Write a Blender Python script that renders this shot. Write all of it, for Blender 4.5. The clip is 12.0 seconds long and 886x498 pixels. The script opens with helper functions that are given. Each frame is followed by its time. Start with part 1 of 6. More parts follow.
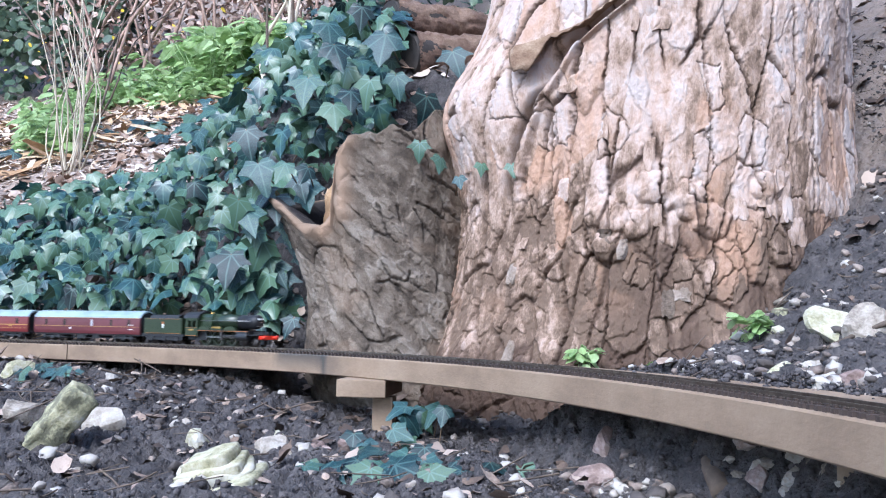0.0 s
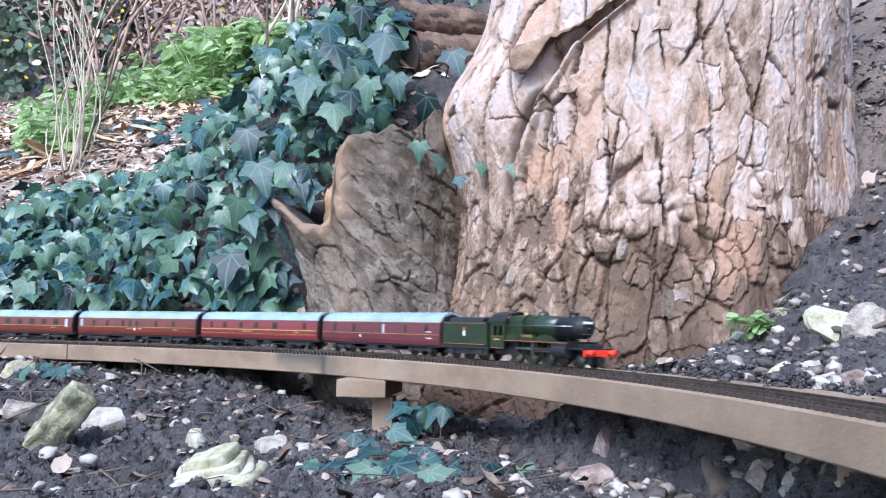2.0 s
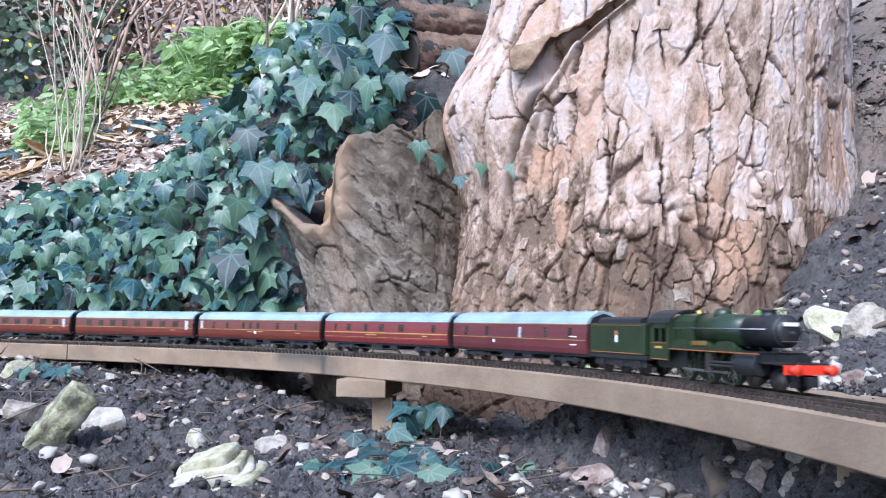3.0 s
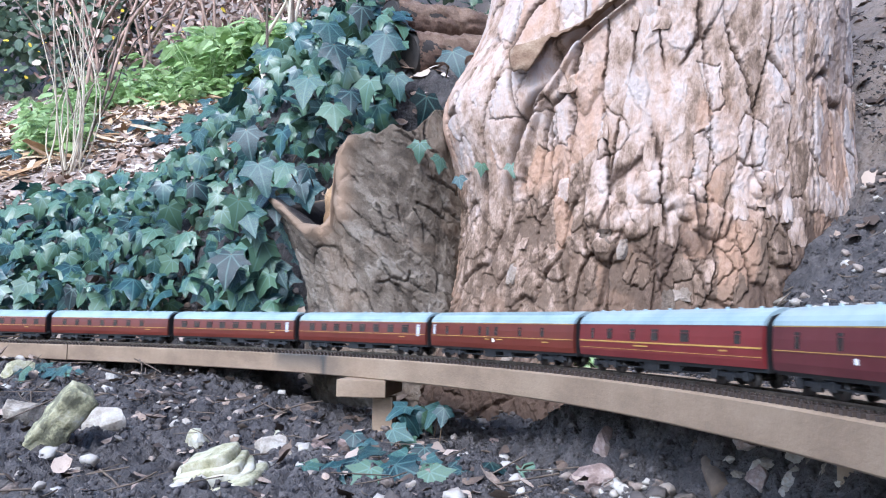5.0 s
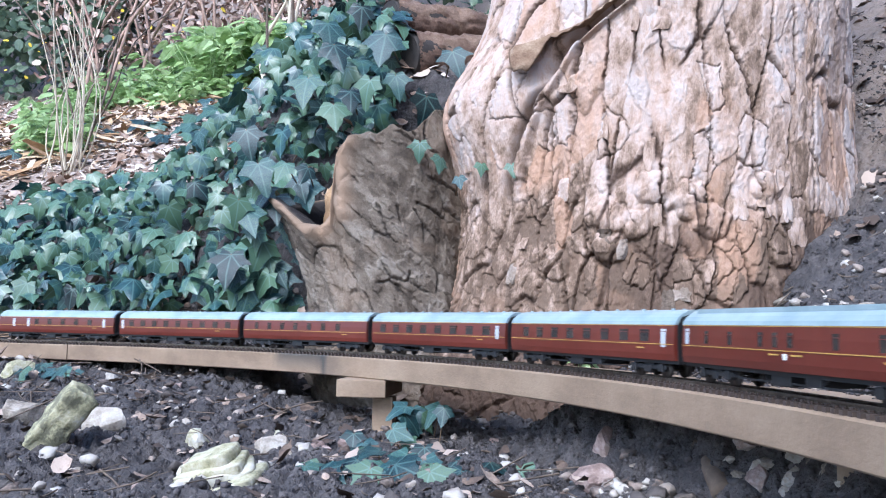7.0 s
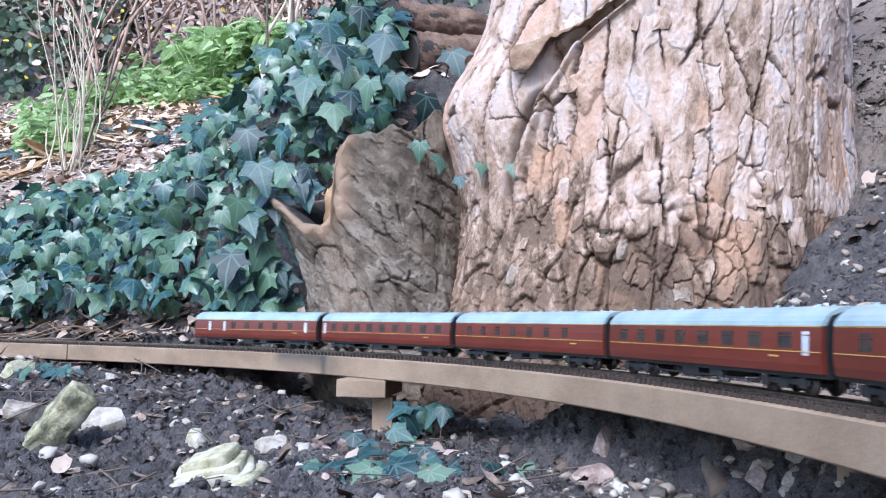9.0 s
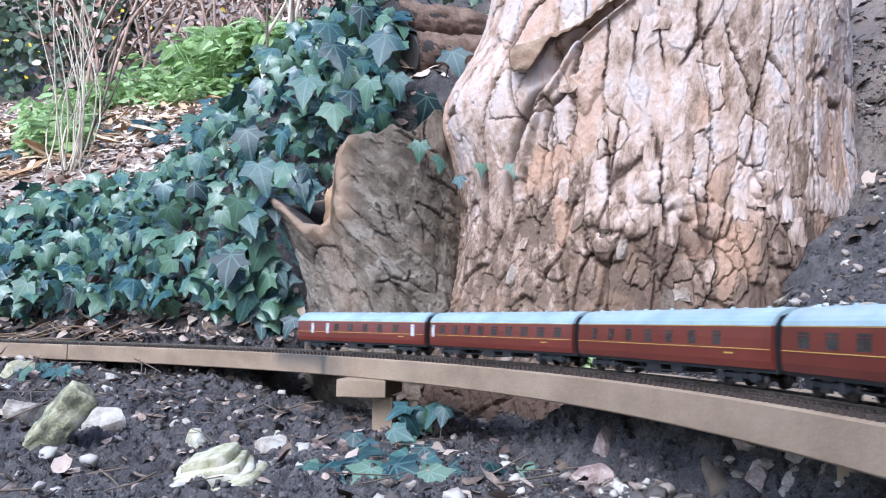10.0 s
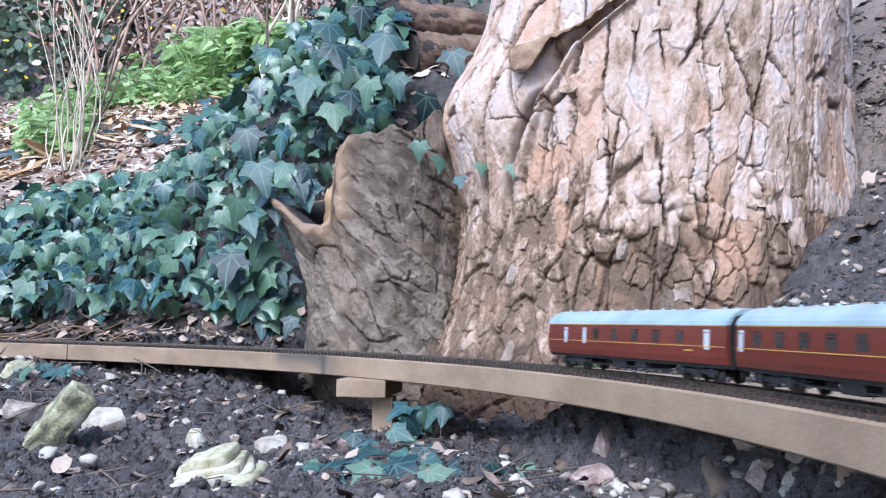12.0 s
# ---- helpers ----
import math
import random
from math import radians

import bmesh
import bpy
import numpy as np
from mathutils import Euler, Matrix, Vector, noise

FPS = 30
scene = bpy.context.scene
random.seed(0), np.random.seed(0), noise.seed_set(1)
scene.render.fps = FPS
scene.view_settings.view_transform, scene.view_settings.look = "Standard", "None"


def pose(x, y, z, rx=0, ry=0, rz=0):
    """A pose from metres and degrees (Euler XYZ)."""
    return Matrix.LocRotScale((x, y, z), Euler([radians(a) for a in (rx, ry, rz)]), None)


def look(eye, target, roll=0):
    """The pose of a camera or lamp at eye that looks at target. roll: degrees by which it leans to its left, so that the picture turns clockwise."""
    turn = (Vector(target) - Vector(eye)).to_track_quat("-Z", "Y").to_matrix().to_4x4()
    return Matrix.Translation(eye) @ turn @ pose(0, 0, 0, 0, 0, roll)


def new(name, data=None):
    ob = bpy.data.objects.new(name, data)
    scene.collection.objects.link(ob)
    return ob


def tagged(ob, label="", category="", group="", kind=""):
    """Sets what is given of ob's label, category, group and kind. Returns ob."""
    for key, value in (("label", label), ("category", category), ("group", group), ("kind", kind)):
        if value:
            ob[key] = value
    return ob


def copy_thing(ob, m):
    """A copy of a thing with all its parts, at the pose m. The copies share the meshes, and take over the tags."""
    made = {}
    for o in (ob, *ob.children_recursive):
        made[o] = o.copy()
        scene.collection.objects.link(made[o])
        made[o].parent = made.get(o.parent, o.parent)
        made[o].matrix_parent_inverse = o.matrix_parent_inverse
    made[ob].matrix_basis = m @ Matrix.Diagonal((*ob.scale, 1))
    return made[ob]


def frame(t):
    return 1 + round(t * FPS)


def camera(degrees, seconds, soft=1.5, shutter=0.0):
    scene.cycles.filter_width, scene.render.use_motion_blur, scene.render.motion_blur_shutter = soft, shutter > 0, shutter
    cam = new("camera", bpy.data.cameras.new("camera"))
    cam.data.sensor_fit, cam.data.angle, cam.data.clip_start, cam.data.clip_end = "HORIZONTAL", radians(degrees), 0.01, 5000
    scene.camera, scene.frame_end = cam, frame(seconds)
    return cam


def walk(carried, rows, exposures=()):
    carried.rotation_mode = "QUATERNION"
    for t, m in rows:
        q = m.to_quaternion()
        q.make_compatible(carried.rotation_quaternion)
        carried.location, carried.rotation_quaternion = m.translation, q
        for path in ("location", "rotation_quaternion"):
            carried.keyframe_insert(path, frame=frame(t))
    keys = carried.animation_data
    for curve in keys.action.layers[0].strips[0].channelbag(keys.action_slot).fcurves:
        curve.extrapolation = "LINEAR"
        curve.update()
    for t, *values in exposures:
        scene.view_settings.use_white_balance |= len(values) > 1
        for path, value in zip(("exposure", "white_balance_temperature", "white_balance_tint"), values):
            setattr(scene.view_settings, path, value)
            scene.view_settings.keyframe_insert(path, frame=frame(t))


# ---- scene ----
# The camera stands still on the ground beside the line, tilted a little upwards.
cam = camera(54.27, 12.0, soft=1.15, shutter=0.5)
STAND = look((0, 0, 0.0364), (0, 1, 0.0364 + math.tan(0.0870)), 0.9)
walk(cam, [(0, STAND), (12, STAND)], [(0, 1.36, 5300, 10), (12, 1.36, 5300, 10)])

# Bright, thinly clouded daylight from high up behind the camera's left shoulder.
world = bpy.data.worlds.new("sky")
scene.world = world
world.use_nodes = True
sky = world.node_tree.nodes.new("ShaderNodeTexSky")
sky.sky_type, sky.sun_disc = "NISHITA", False
sky.sun_elevation, sky.sun_rotation = radians(46.8), radians(207.4)
sky.air_density, sky.dust_density, sky.ozone_density = 1.0, 2.0, 1.0
background = world.node_tree.nodes["Background"]
background.inputs["Strength"].default_value = 0.15
world.node_tree.links.new(sky.outputs["Color"], background.inputs["Color"])
sun_data = bpy.data.lights.new("sun", "SUN")
sun_data.energy, sun_data.angle, sun_data.color = 1.7, radians(30), (1.0, 0.96, 0.9)
sun = new("sun", sun_data)
sun.matrix_world = look((-4.4, -8.5, 10.2), (0, 0, 0))

# ---- small tools ----
def part(name, bm, material, parent=None, label="", smooth=True):
    """Links a bmesh as one mesh object under its thing or part."""
    data = bpy.data.meshes.new(name)
    bm.to_mesh(data)
    bm.free()
    return mesh_part(name, data, material, parent, label, smooth)


def mesh_part(name, data, material, parent=None, label="", smooth=True):
    if material and not data.materials:
        data.materials.append(material)
    if smooth and len(data.polygons):
        data.polygons.foreach_set("use_smooth", [True] * len(data.polygons))
    ob = new(name, data)
    ob.parent = parent
    if label:
        ob["label"] = label
    return ob


def grid_mesh(name, pts, wrap=False, uvs=None):
    """A mesh from an array of rows x columns of points."""
    n, m, _ = pts.shape
    idx = np.arange(n * m).reshape(n, m)
    if wrap:
        idx = np.concatenate([idx, idx[:, :1]], 1)
    quads = np.stack([idx[:-1, :-1], idx[:-1, 1:], idx[1:, 1:], idx[1:, :-1]], -1).reshape(-1, 4)
    return raw_mesh(name, pts.reshape(-1, 3), quads)


def raw_mesh(name, verts, quads):
    data = bpy.data.meshes.new(name)
    k = quads.shape[1]
    data.vertices.add(len(verts))
    data.vertices.foreach_set("co", np.ascontiguousarray(verts, dtype=np.float32).ravel())
    data.loops.add(quads.size)
    data.loops.foreach_set("vertex_index", quads.astype(np.int32).ravel())
    data.polygons.add(len(quads))
    data.polygons.foreach_set("loop_start", np.arange(0, quads.size, k, dtype=np.int32))
    data.polygons.foreach_set("loop_total", np.full(len(quads), k, dtype=np.int32))
    data.update(calc_edges=True)
    data.validate()
    return data


def field(data, name, values):
    data.attributes.new(name, "FLOAT", "POINT").data.foreach_set("value", np.ascontiguousarray(values, dtype=np.float32).ravel())


def box(bm, x0, x1, y0, y1, z0, z1, bevel=0.0):
    got = bmesh.ops.create_cube(bm, size=1.0)["verts"]
    for v in got:
        v.co = Vector((x0 + (v.co.x + 0.5) * (x1 - x0), y0 + (v.co.y + 0.5) * (y1 - y0), z0 + (v.co.z + 0.5) * (z1 - z0)))
    if bevel:
        edges = {e for v in got for e in v.link_edges}
        bmesh.ops.bevel(bm, geom=list(edges), offset=bevel, segments=2, affect="EDGES", profile=0.5)
    return got


def rod(bm, a, b, r0, r1=None, n=8):
    """A round bar from a to b."""
    a, b = Vector(a), Vector(b)
    r1 = r0 if r1 is None else r1
    m = Matrix.Translation((a + b) / 2) @ (b - a).to_track_quat("Z", "Y").to_matrix().to_4x4()
    bmesh.ops.create_cone(bm, cap_ends=True, segments=n, radius1=r0, radius2=r1, depth=(b - a).length, matrix=m)


def tube(bm, path, r0, r1, n=6):
    """One bent, tapering stem along a path."""
    rings = []
    for k, p in enumerate(path):
        way = (path[min(k + 1, len(path) - 1)] - path[max(k - 1, 0)]).normalized()
        a = way.orthogonal().normalized() if abs(way.z) > 0.95 else way.cross(Vector((0, 0, 1))).normalized()
        b = way.cross(a)
        r = r0 + (r1 - r0) * k / (len(path) - 1)
        rings.append([bm.verts.new(p + r * (math.cos(t) * a + math.sin(t) * b)) for t in (2 * math.pi * i / n for i in range(n))])
    for p, q in zip(rings, rings[1:]):
        for i in range(n):
            bm.faces.new((p[i], p[(i + 1) % n], q[(i + 1) % n], q[i]))
    bm.faces.new(rings[0]), bm.faces.new(rings[-1])
    bmesh.ops.recalc_face_normals(bm, faces=bm.faces)


def turned(bm, profile, n=24, axis="X", centre=(0, 0, 0)):
    """A body of revolution: profile of (along, radius)."""
    rings = []
    for d, r in profile:
        ring = []
        for k in range(n):
            t = 2 * math.pi * k / n
            p = (d, r * math.cos(t), r * math.sin(t)) if axis == "X" else (r * math.cos(t), d, r * math.sin(t)) if axis == "Y" else (r * math.cos(t), r * math.sin(t), d)
            ring.append(bm.verts.new(Vector(p) + Vector(centre)))
        rings.append(ring)
    for p, q in zip(rings, rings[1:]):
        for k in range(n):
            bm.faces.new((p[k], p[(k + 1) % n], q[(k + 1) % n], q[k]))
    for ring in (rings[0], rings[-1]):
        bm.faces.new(ring)
    bmesh.ops.recalc_face_normals(bm, faces=bm.faces)


def extruded(bm, outline, x0, x1):
    """A closed outline in y, z drawn along x."""
    p = [bm.verts.new((x0, y, z)) for y, z in outline]
    q = [bm.verts.new((x1, y, z)) for y, z in outline]
    n = len(outline)
    for k in range(n):
        bm.faces.new((p[k], p[(k + 1) % n], q[(k + 1) % n], q[k]))
    bm.faces.new(p), bm.faces.new(q)
    bmesh.ops.recalc_face_normals(bm, faces=bm.faces)


def chance(ix, iy, seed):
    return np.modf(np.abs(np.sin(ix * 127.1 + iy * 311.7 + seed * 74.7) * 43758.5453))[0]


def vnoise(x, y, seed=0):
    ix, iy = np.floor(x), np.floor(y)
    fx, fy = x - ix, y - iy
    fx, fy = fx * fx * (3 - 2 * fx), fy * fy * (3 - 2 * fy)
    a, b = chance(ix, iy, seed), chance(ix + 1, iy, seed)
    c, d = chance(ix, iy + 1, seed), chance(ix + 1, iy + 1, seed)
    return 2 * ((a + (b - a) * fx) * (1 - fy) + (c + (d - c) * fx) * fy) - 1


def fbm(x, y, octaves=4, seed=0):
    total, amp = 0, 1.0
    for k in range(octaves):
        total = total + amp * vnoise(x, y, seed + 7 * k)
        x, y, amp = x * 2.03 + 5.1, y * 2.03 - 3.7, amp * 0.5
    return total


def cells(x, y, seed=0, jitter=0.85):
    """Nearest and second nearest distance to jittered cell points, the cell's random number and the way to its centre."""
    ix, iy = np.floor(x), np.floor(y)
    f1, f2 = np.full(x.shape, 9.0), np.full(x.shape, 9.0)
    num, ox, oy = np.zeros(x.shape), np.zeros(x.shape), np.zeros(x.shape)
    for dx in (-1, 0, 1):
        for dy in (-1, 0, 1):
            cx, cy = ix + dx, iy + dy
            px = cx + 0.5 + jitter * (chance(cx, cy, seed) - 0.5) - x
            py = cy + 0.5 + jitter * (chance(cx, cy, seed + 3) - 0.5) - y
            d = np.hypot(px, py)
            near = d < f1
            f2 = np.where(near, f1, np.minimum(f2, d))
            num, ox, oy = np.where(near, chance(cx, cy, seed + 9), num), np.where(near, px, ox), np.where(near, py, oy)
            f1 = np.where(near, d, f1)
    return f1, f2, num, ox, oy


def step(a, b, x):
    t = np.clip((x - a) / (b - a), 0, 1)
    return t * t * (3 - 2 * t)


# ---- the line of the track, by its length s, rail tops at height 0 ----
S = np.linspace(-3.4, 3.0, 1281)
_q = np.clip(S, -1.3, 0.7)
TURN = -1.0996 - 0.8756 * _q + 0.0513 * _q ** 2 + 0.2284 * _q ** 3
_dx, _dy = np.cos(TURN), np.sin(TURN)
_h = S[1] - S[0]
TX = np.concatenate([[0], np.cumsum((_dx[1:] + _dx[:-1]) / 2 * _h)])
TY = np.concatenate([[0], np.cumsum((_dy[1:] + _dy[:-1]) / 2 * _h)])
TX = TX - np.interp(0, S, TX) + 0.0981
TY = TY - np.interp(0, S, TY) + 0.8215


def rail_at(s, off=0.0):
    """Place and direction of the line at s; off is towards the trees."""
    x, y, a = np.interp(s, S, TX), np.interp(s, S, TY), np.interp(s, S, TURN)
    return x - np.sin(a) * off, y + np.cos(a) * off, a


def beside(x, y):
    """Length s and signed distance (positive towards the trees) of places from the line."""
    k = np.zeros(x.shape, dtype=int)
    best = np.full(x.shape, 1e9)
    for i in range(0, len(S), 8):
        d = (x - TX[i]) ** 2 + (y - TY[i]) ** 2
        near = d < best
        best, k = np.where(near, d, best), np.where(near, i, k)
    n = -np.sin(TURN[k]) * (x - TX[k]) + np.cos(TURN[k]) * (y - TY[k])
    side = np.where(n >= 0, 1.0, -1.0)
    along = np.cos(TURN[k]) * (x - TX[k]) + np.sin(TURN[k]) * (y - TY[k])
    return S[k] + np.clip(along, -0.03, 0.03), np.where(np.abs(along) < 0.05, n, side * np.sqrt(best))


TRUNK, TRUNK_R = (0.331, 1.375), 0.296
STUMP, STUMP_R = (-0.075, 1.42), 0.135


def ground_height(x, y):
    """The lie of the land, without its clods."""
    x, y = np.asarray(x, float), np.asarray(y, float)
    s, n = beside(x, y)
    below = np.interp(s, [-2, -1.2, -0.6, -0.3, 0.0, 0.5, 3], [-0.03, -0.035, -0.06, -0.10, -0.105, -0.09, -0.09])
    slope = np.interp(s, [-1.2, -0.4, 0.2], [0.12, 0.05, 0.03])
    front = below - slope * np.minimum(-n, 0.8)
    left = np.interp(n, [0, 0.08, 0.13, 0.2, 0.3, 0.4, 0.6, 1.0, 2.0, 4.0, 7.0, 60], [0, 0.02, 0.025, 0.07, 0.18, 0.27, 0.37, 0.56, 1.0, 1.8, 4.4, 22])
    right = np.interp(n, [0, 0.1, 0.2, 0.3, 0.4, 0.5, 0.6, 0.8, 1.2, 4.0, 7.0, 60], [0, 0.01, 0.03, 0.065, 0.115, 0.175, 0.26, 0.45, 0.75, 2.2, 4.6, 22])
    rise = np.interp(s, [-1.3, -0.95, -0.75, -0.55, -0.3], [1.0, 1.1, 1.35, 1.55, 1.5])
    left = left * (1 + (rise - 1) * step(0.12, 0.32, n) * step(1.4, 0.65, n))
    w = step(-0.45, -0.1, s)
    bank = left * (1 - w) + right * w - 0.02
    hollow = step(-0.66, -0.54, s) * step(0.03, -0.17, s) * step(0.46, 0.30, n)
    bank = bank * (1 - hollow) - 0.095 * hollow
    t = step(-0.02, 0.09, n)
    mound = 0.24 * np.exp(-((x + 0.25) ** 2 + (y - 1.75) ** 2) / 0.055) * step(0.12, 0.3, n)
    return np.where(n < 0.09, front * (1 - t) + bank * t, bank) + mound

# ---- materials ----
def material(name, stops, rough=0.7, metal=0.0, scale=40.0, detail=6.0, bump=0.3, fine=400.0, spread=0.25, stretch=(1, 1, 1), spec=0.5, field_name="", field_mix=None, island=0.0, object_mix=0.0, rough_var=0.15, second_tone=None, inner=None, relief=0.0):
    """A surface of several tones: coarse blotches, fine grain and relief, at real size. stops: colours from dark to light."""
    mat = bpy.data.materials.new(name)
    mat.use_nodes = True
    tree = mat.node_tree
    nodes, links = tree.nodes, tree.links
    bsdf = nodes["Principled BSDF"]
    coord = nodes.new("ShaderNodeTexCoord")
    mapping = nodes.new("ShaderNodeMapping")
    mapping.inputs["Scale"].default_value = stretch
    links.new(coord.outputs["Object"], mapping.inputs["Vector"])
    big, small = nodes.new("ShaderNodeTexNoise"), nodes.new("ShaderNodeTexNoise")
    for node, sc, de in ((big, scale, detail), (small, fine, 4.0)):
        node.inputs["Scale"].default_value, node.inputs["Detail"].default_value = sc, de
        node.inputs["Roughness"].default_value = 0.6
        links.new(mapping.outputs["Vector"], node.inputs["Vector"])
    blend = nodes.new("ShaderNodeMath")
    blend.operation = "MULTIPLY_ADD"
    links.new(small.outputs["Fac"], blend.inputs[0])
    blend.inputs[1].default_value = spread
    minus = nodes.new("ShaderNodeMath")
    minus.operation = "SUBTRACT"
    links.new(big.outputs["Fac"], minus.inputs[0])
    minus.inputs[1].default_value = spread / 2
    links.new(minus.outputs[0], blend.inputs[2])
    value = blend.outputs[0]

    def shift(source, amount):
        nonlocal value
        node = nodes.new("ShaderNodeMath")
        node.operation = "MULTIPLY_ADD"
        links.new(source, node.inputs[0])
        node.inputs[1].default_value = amount
        off = nodes.new("ShaderNodeMath")
        off.operation = "SUBTRACT"
        links.new(value, off.inputs[0])
        off.inputs[1].default_value = amount / 2
        links.new(off.outputs[0], node.inputs[2])
        value = node.outputs[0]

    if field_name:
        attr = nodes.new("ShaderNodeAttribute")
        attr.attribute_name = field_name
        shift(attr.outputs["Fac"], field_mix or 0.5)
    if island:
        shift(nodes.new("ShaderNodeNewGeometry").outputs["Random Per Island"], island)
    if object_mix:
        shift(nodes.new("ShaderNodeObjectInfo").outputs["Random"], object_mix)
    ramp = nodes.new("ShaderNodeValToRGB")
    links.new(value, ramp.inputs["Fac"])
    el = ramp.color_ramp.elements
    while len(el) < len(stops):
        el.new(0.5)
    for k, c in enumerate(stops):
        el[k].position = 0.28 + 0.44 * k / max(1, len(stops) - 1)
        el[k].color = (*c, 1)
    colour = ramp.outputs["Color"]
    if second_tone:
        mark, over = nodes.new("ShaderNodeAttribute"), nodes.new("ShaderNodeMix")
        mark.attribute_name, over.data_type = "second_tone", "RGBA"
        links.new(mark.outputs["Fac"], over.inputs[0])
        links.new(colour, over.inputs[6])
        over.inputs[7].default_value = (*second_tone, 1)
        colour = over.outputs[2]
    # darker colour mixed in by the inner field: splits, hollows and the trunk's foot
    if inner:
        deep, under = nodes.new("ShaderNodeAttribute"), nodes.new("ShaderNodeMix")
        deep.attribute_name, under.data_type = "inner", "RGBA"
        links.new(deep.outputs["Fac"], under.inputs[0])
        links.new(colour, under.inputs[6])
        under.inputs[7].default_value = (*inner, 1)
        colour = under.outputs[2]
    links.new(colour, bsdf.inputs["Base Color"])
    rr = nodes.new("ShaderNodeMapRange")
    links.new(small.outputs["Fac"], rr.inputs["Value"])
    rr.inputs["To Min"].default_value, rr.inputs["To Max"].default_value = max(0, rough - rough_var), min(1, rough + rough_var)
    links.new(rr.outputs["Result"], bsdf.inputs["Roughness"])
    bsdf.inputs["Metallic"].default_value = metal
    bsdf.inputs["Specular IOR Level"].default_value = spec
    if bump:
        b = nodes.new("ShaderNodeBump")
        b.inputs["Strength"].default_value = bump
        b.inputs["Distance"].default_value = 1.0 / fine * (1.3 if fine < 200 else 0.6)
        links.new(small.outputs["Fac"], b.inputs["Height"])
        links.new(b.outputs["Normal"], bsdf.inputs["Normal"])
        if relief:
            coarse = nodes.new("ShaderNodeBump")
            coarse.inputs["Strength"].default_value, coarse.inputs["Distance"].default_value = 1.0, relief
            links.new(big.outputs["Fac"], coarse.inputs["Height"])
            links.new(coarse.outputs["Normal"], b.inputs["Normal"])
    return mat


M = {}
M["soil"] = material("dark damp garden soil", [(0.024, 0.021, 0.022), (0.056, 0.049, 0.049), (0.105, 0.093, 0.09)], 0.75, scale=30, fine=170, bump=1.0, spread=0.5, second_tone=(0.36, 0.28, 0.225))
M["crumb"] = material("crumbs of dark soil", [(0.022, 0.019, 0.02), (0.05, 0.043, 0.044), (0.10, 0.088, 0.086)], 0.75, scale=60, fine=500, bump=0.8, spread=0.3, island=0.5)
BARK_TONES = [(0.14, 0.096, 0.068), (0.24, 0.167, 0.122), (0.35, 0.252, 0.194), (0.435, 0.328, 0.270), (0.48, 0.378, 0.325), (0.455, 0.385, 0.353)]
M["bark"] = material("flaking pale bark", BARK_TONES, 0.85, scale=60, detail=10.0, fine=520, bump=0.9, spread=0.3, stretch=(1, 1, 0.45), field_name="plate", field_mix=0.55, relief=0.0022, spec=0.2, second_tone=(0.41, 0.25, 0.165), inner=(0.075, 0.048, 0.035))
M["stump_bark"] = material("weathered brown bark", [(0.068, 0.053, 0.041), (0.115, 0.091, 0.070), (0.165, 0.134, 0.106), (0.23, 0.196, 0.162)], 0.9, scale=30, fine=420, bump=0.9, spread=0.3, field_name="plate", field_mix=0.45, relief=0.003, spec=0.2, second_tone=(0.30, 0.205, 0.14), inner=(0.028, 0.025, 0.026))
M["plank"] = material("weathered softwood board", [(0.15, 0.104, 0.069), (0.225, 0.160, 0.106), (0.29, 0.216, 0.148)], 0.8, scale=13, fine=210, bump=0.2, spread=0.25, stretch=(1, 1, 1.6), second_tone=(0.055, 0.05, 0.045))
M["sleeper"] = material("brown moulded sleepers", [(0.035, 0.024, 0.02), (0.075, 0.055, 0.045)], 0.65, scale=90, fine=900, bump=0.3)
M["rail"] = material("tarnished nickel rail", [(0.12, 0.095, 0.075), (0.28, 0.24, 0.2)], 0.4, 0.9, scale=120, fine=900, bump=0.1)
M["maroon"] = material("maroon carriage enamel", [(0.085, 0.016, 0.010), (0.108, 0.021, 0.013), (0.13, 0.028, 0.018)], 0.32, scale=30, fine=700, bump=0.02, rough_var=0.06)
M["crimson"] = material("crimson carriage enamel", [(0.115, 0.015, 0.016), (0.14, 0.020, 0.021), (0.165, 0.028, 0.028)], 0.35, scale=30, fine=700, bump=0.02, rough_var=0.06)
M["plum"] = material("dull plum carriage enamel", [(0.075, 0.015, 0.018), (0.098, 0.021, 0.025), (0.125, 0.031, 0.035)], 0.4, scale=30, fine=700, bump=0.02, rough_var=0.06)
M["roof"] = material("grey carriage roof paint", [(0.20, 0.27, 0.29), (0.27, 0.34, 0.36), (0.33, 0.41, 0.43)], 0.36, scale=30, fine=500, bump=0.05)
M["black"] = material("satin black plastic", [(0.008, 0.008, 0.009), (0.02, 0.02, 0.022)], 0.5, scale=60, fine=700, bump=0.05)
M["yellow"] = material("yellow lining", [(0.38, 0.23, 0.05), (0.5, 0.32, 0.08)], 0.45, scale=60, fine=700, bump=0)
M["white"] = material("white print", [(0.65, 0.65, 0.62), (0.8, 0.8, 0.78)], 0.5, scale=60, fine=700, bump=0)
M["red"] = material("red buffer beam enamel", [(0.6, 0.03, 0.012), (0.75, 0.05, 0.02)], 0.35, scale=60, fine=700, bump=0.02)
M["green"] = material("dark green engine enamel", [(0.012, 0.022, 0.010), (0.019, 0.032, 0.014), (0.028, 0.044, 0.020)], 0.3, scale=40, fine=700, bump=0.02, rough_var=0.08)
M["orange"] = material("orange lining", [(0.30, 0.10, 0.025), (0.38, 0.15, 0.04)], 0.45, scale=60, fine=700, bump=0)
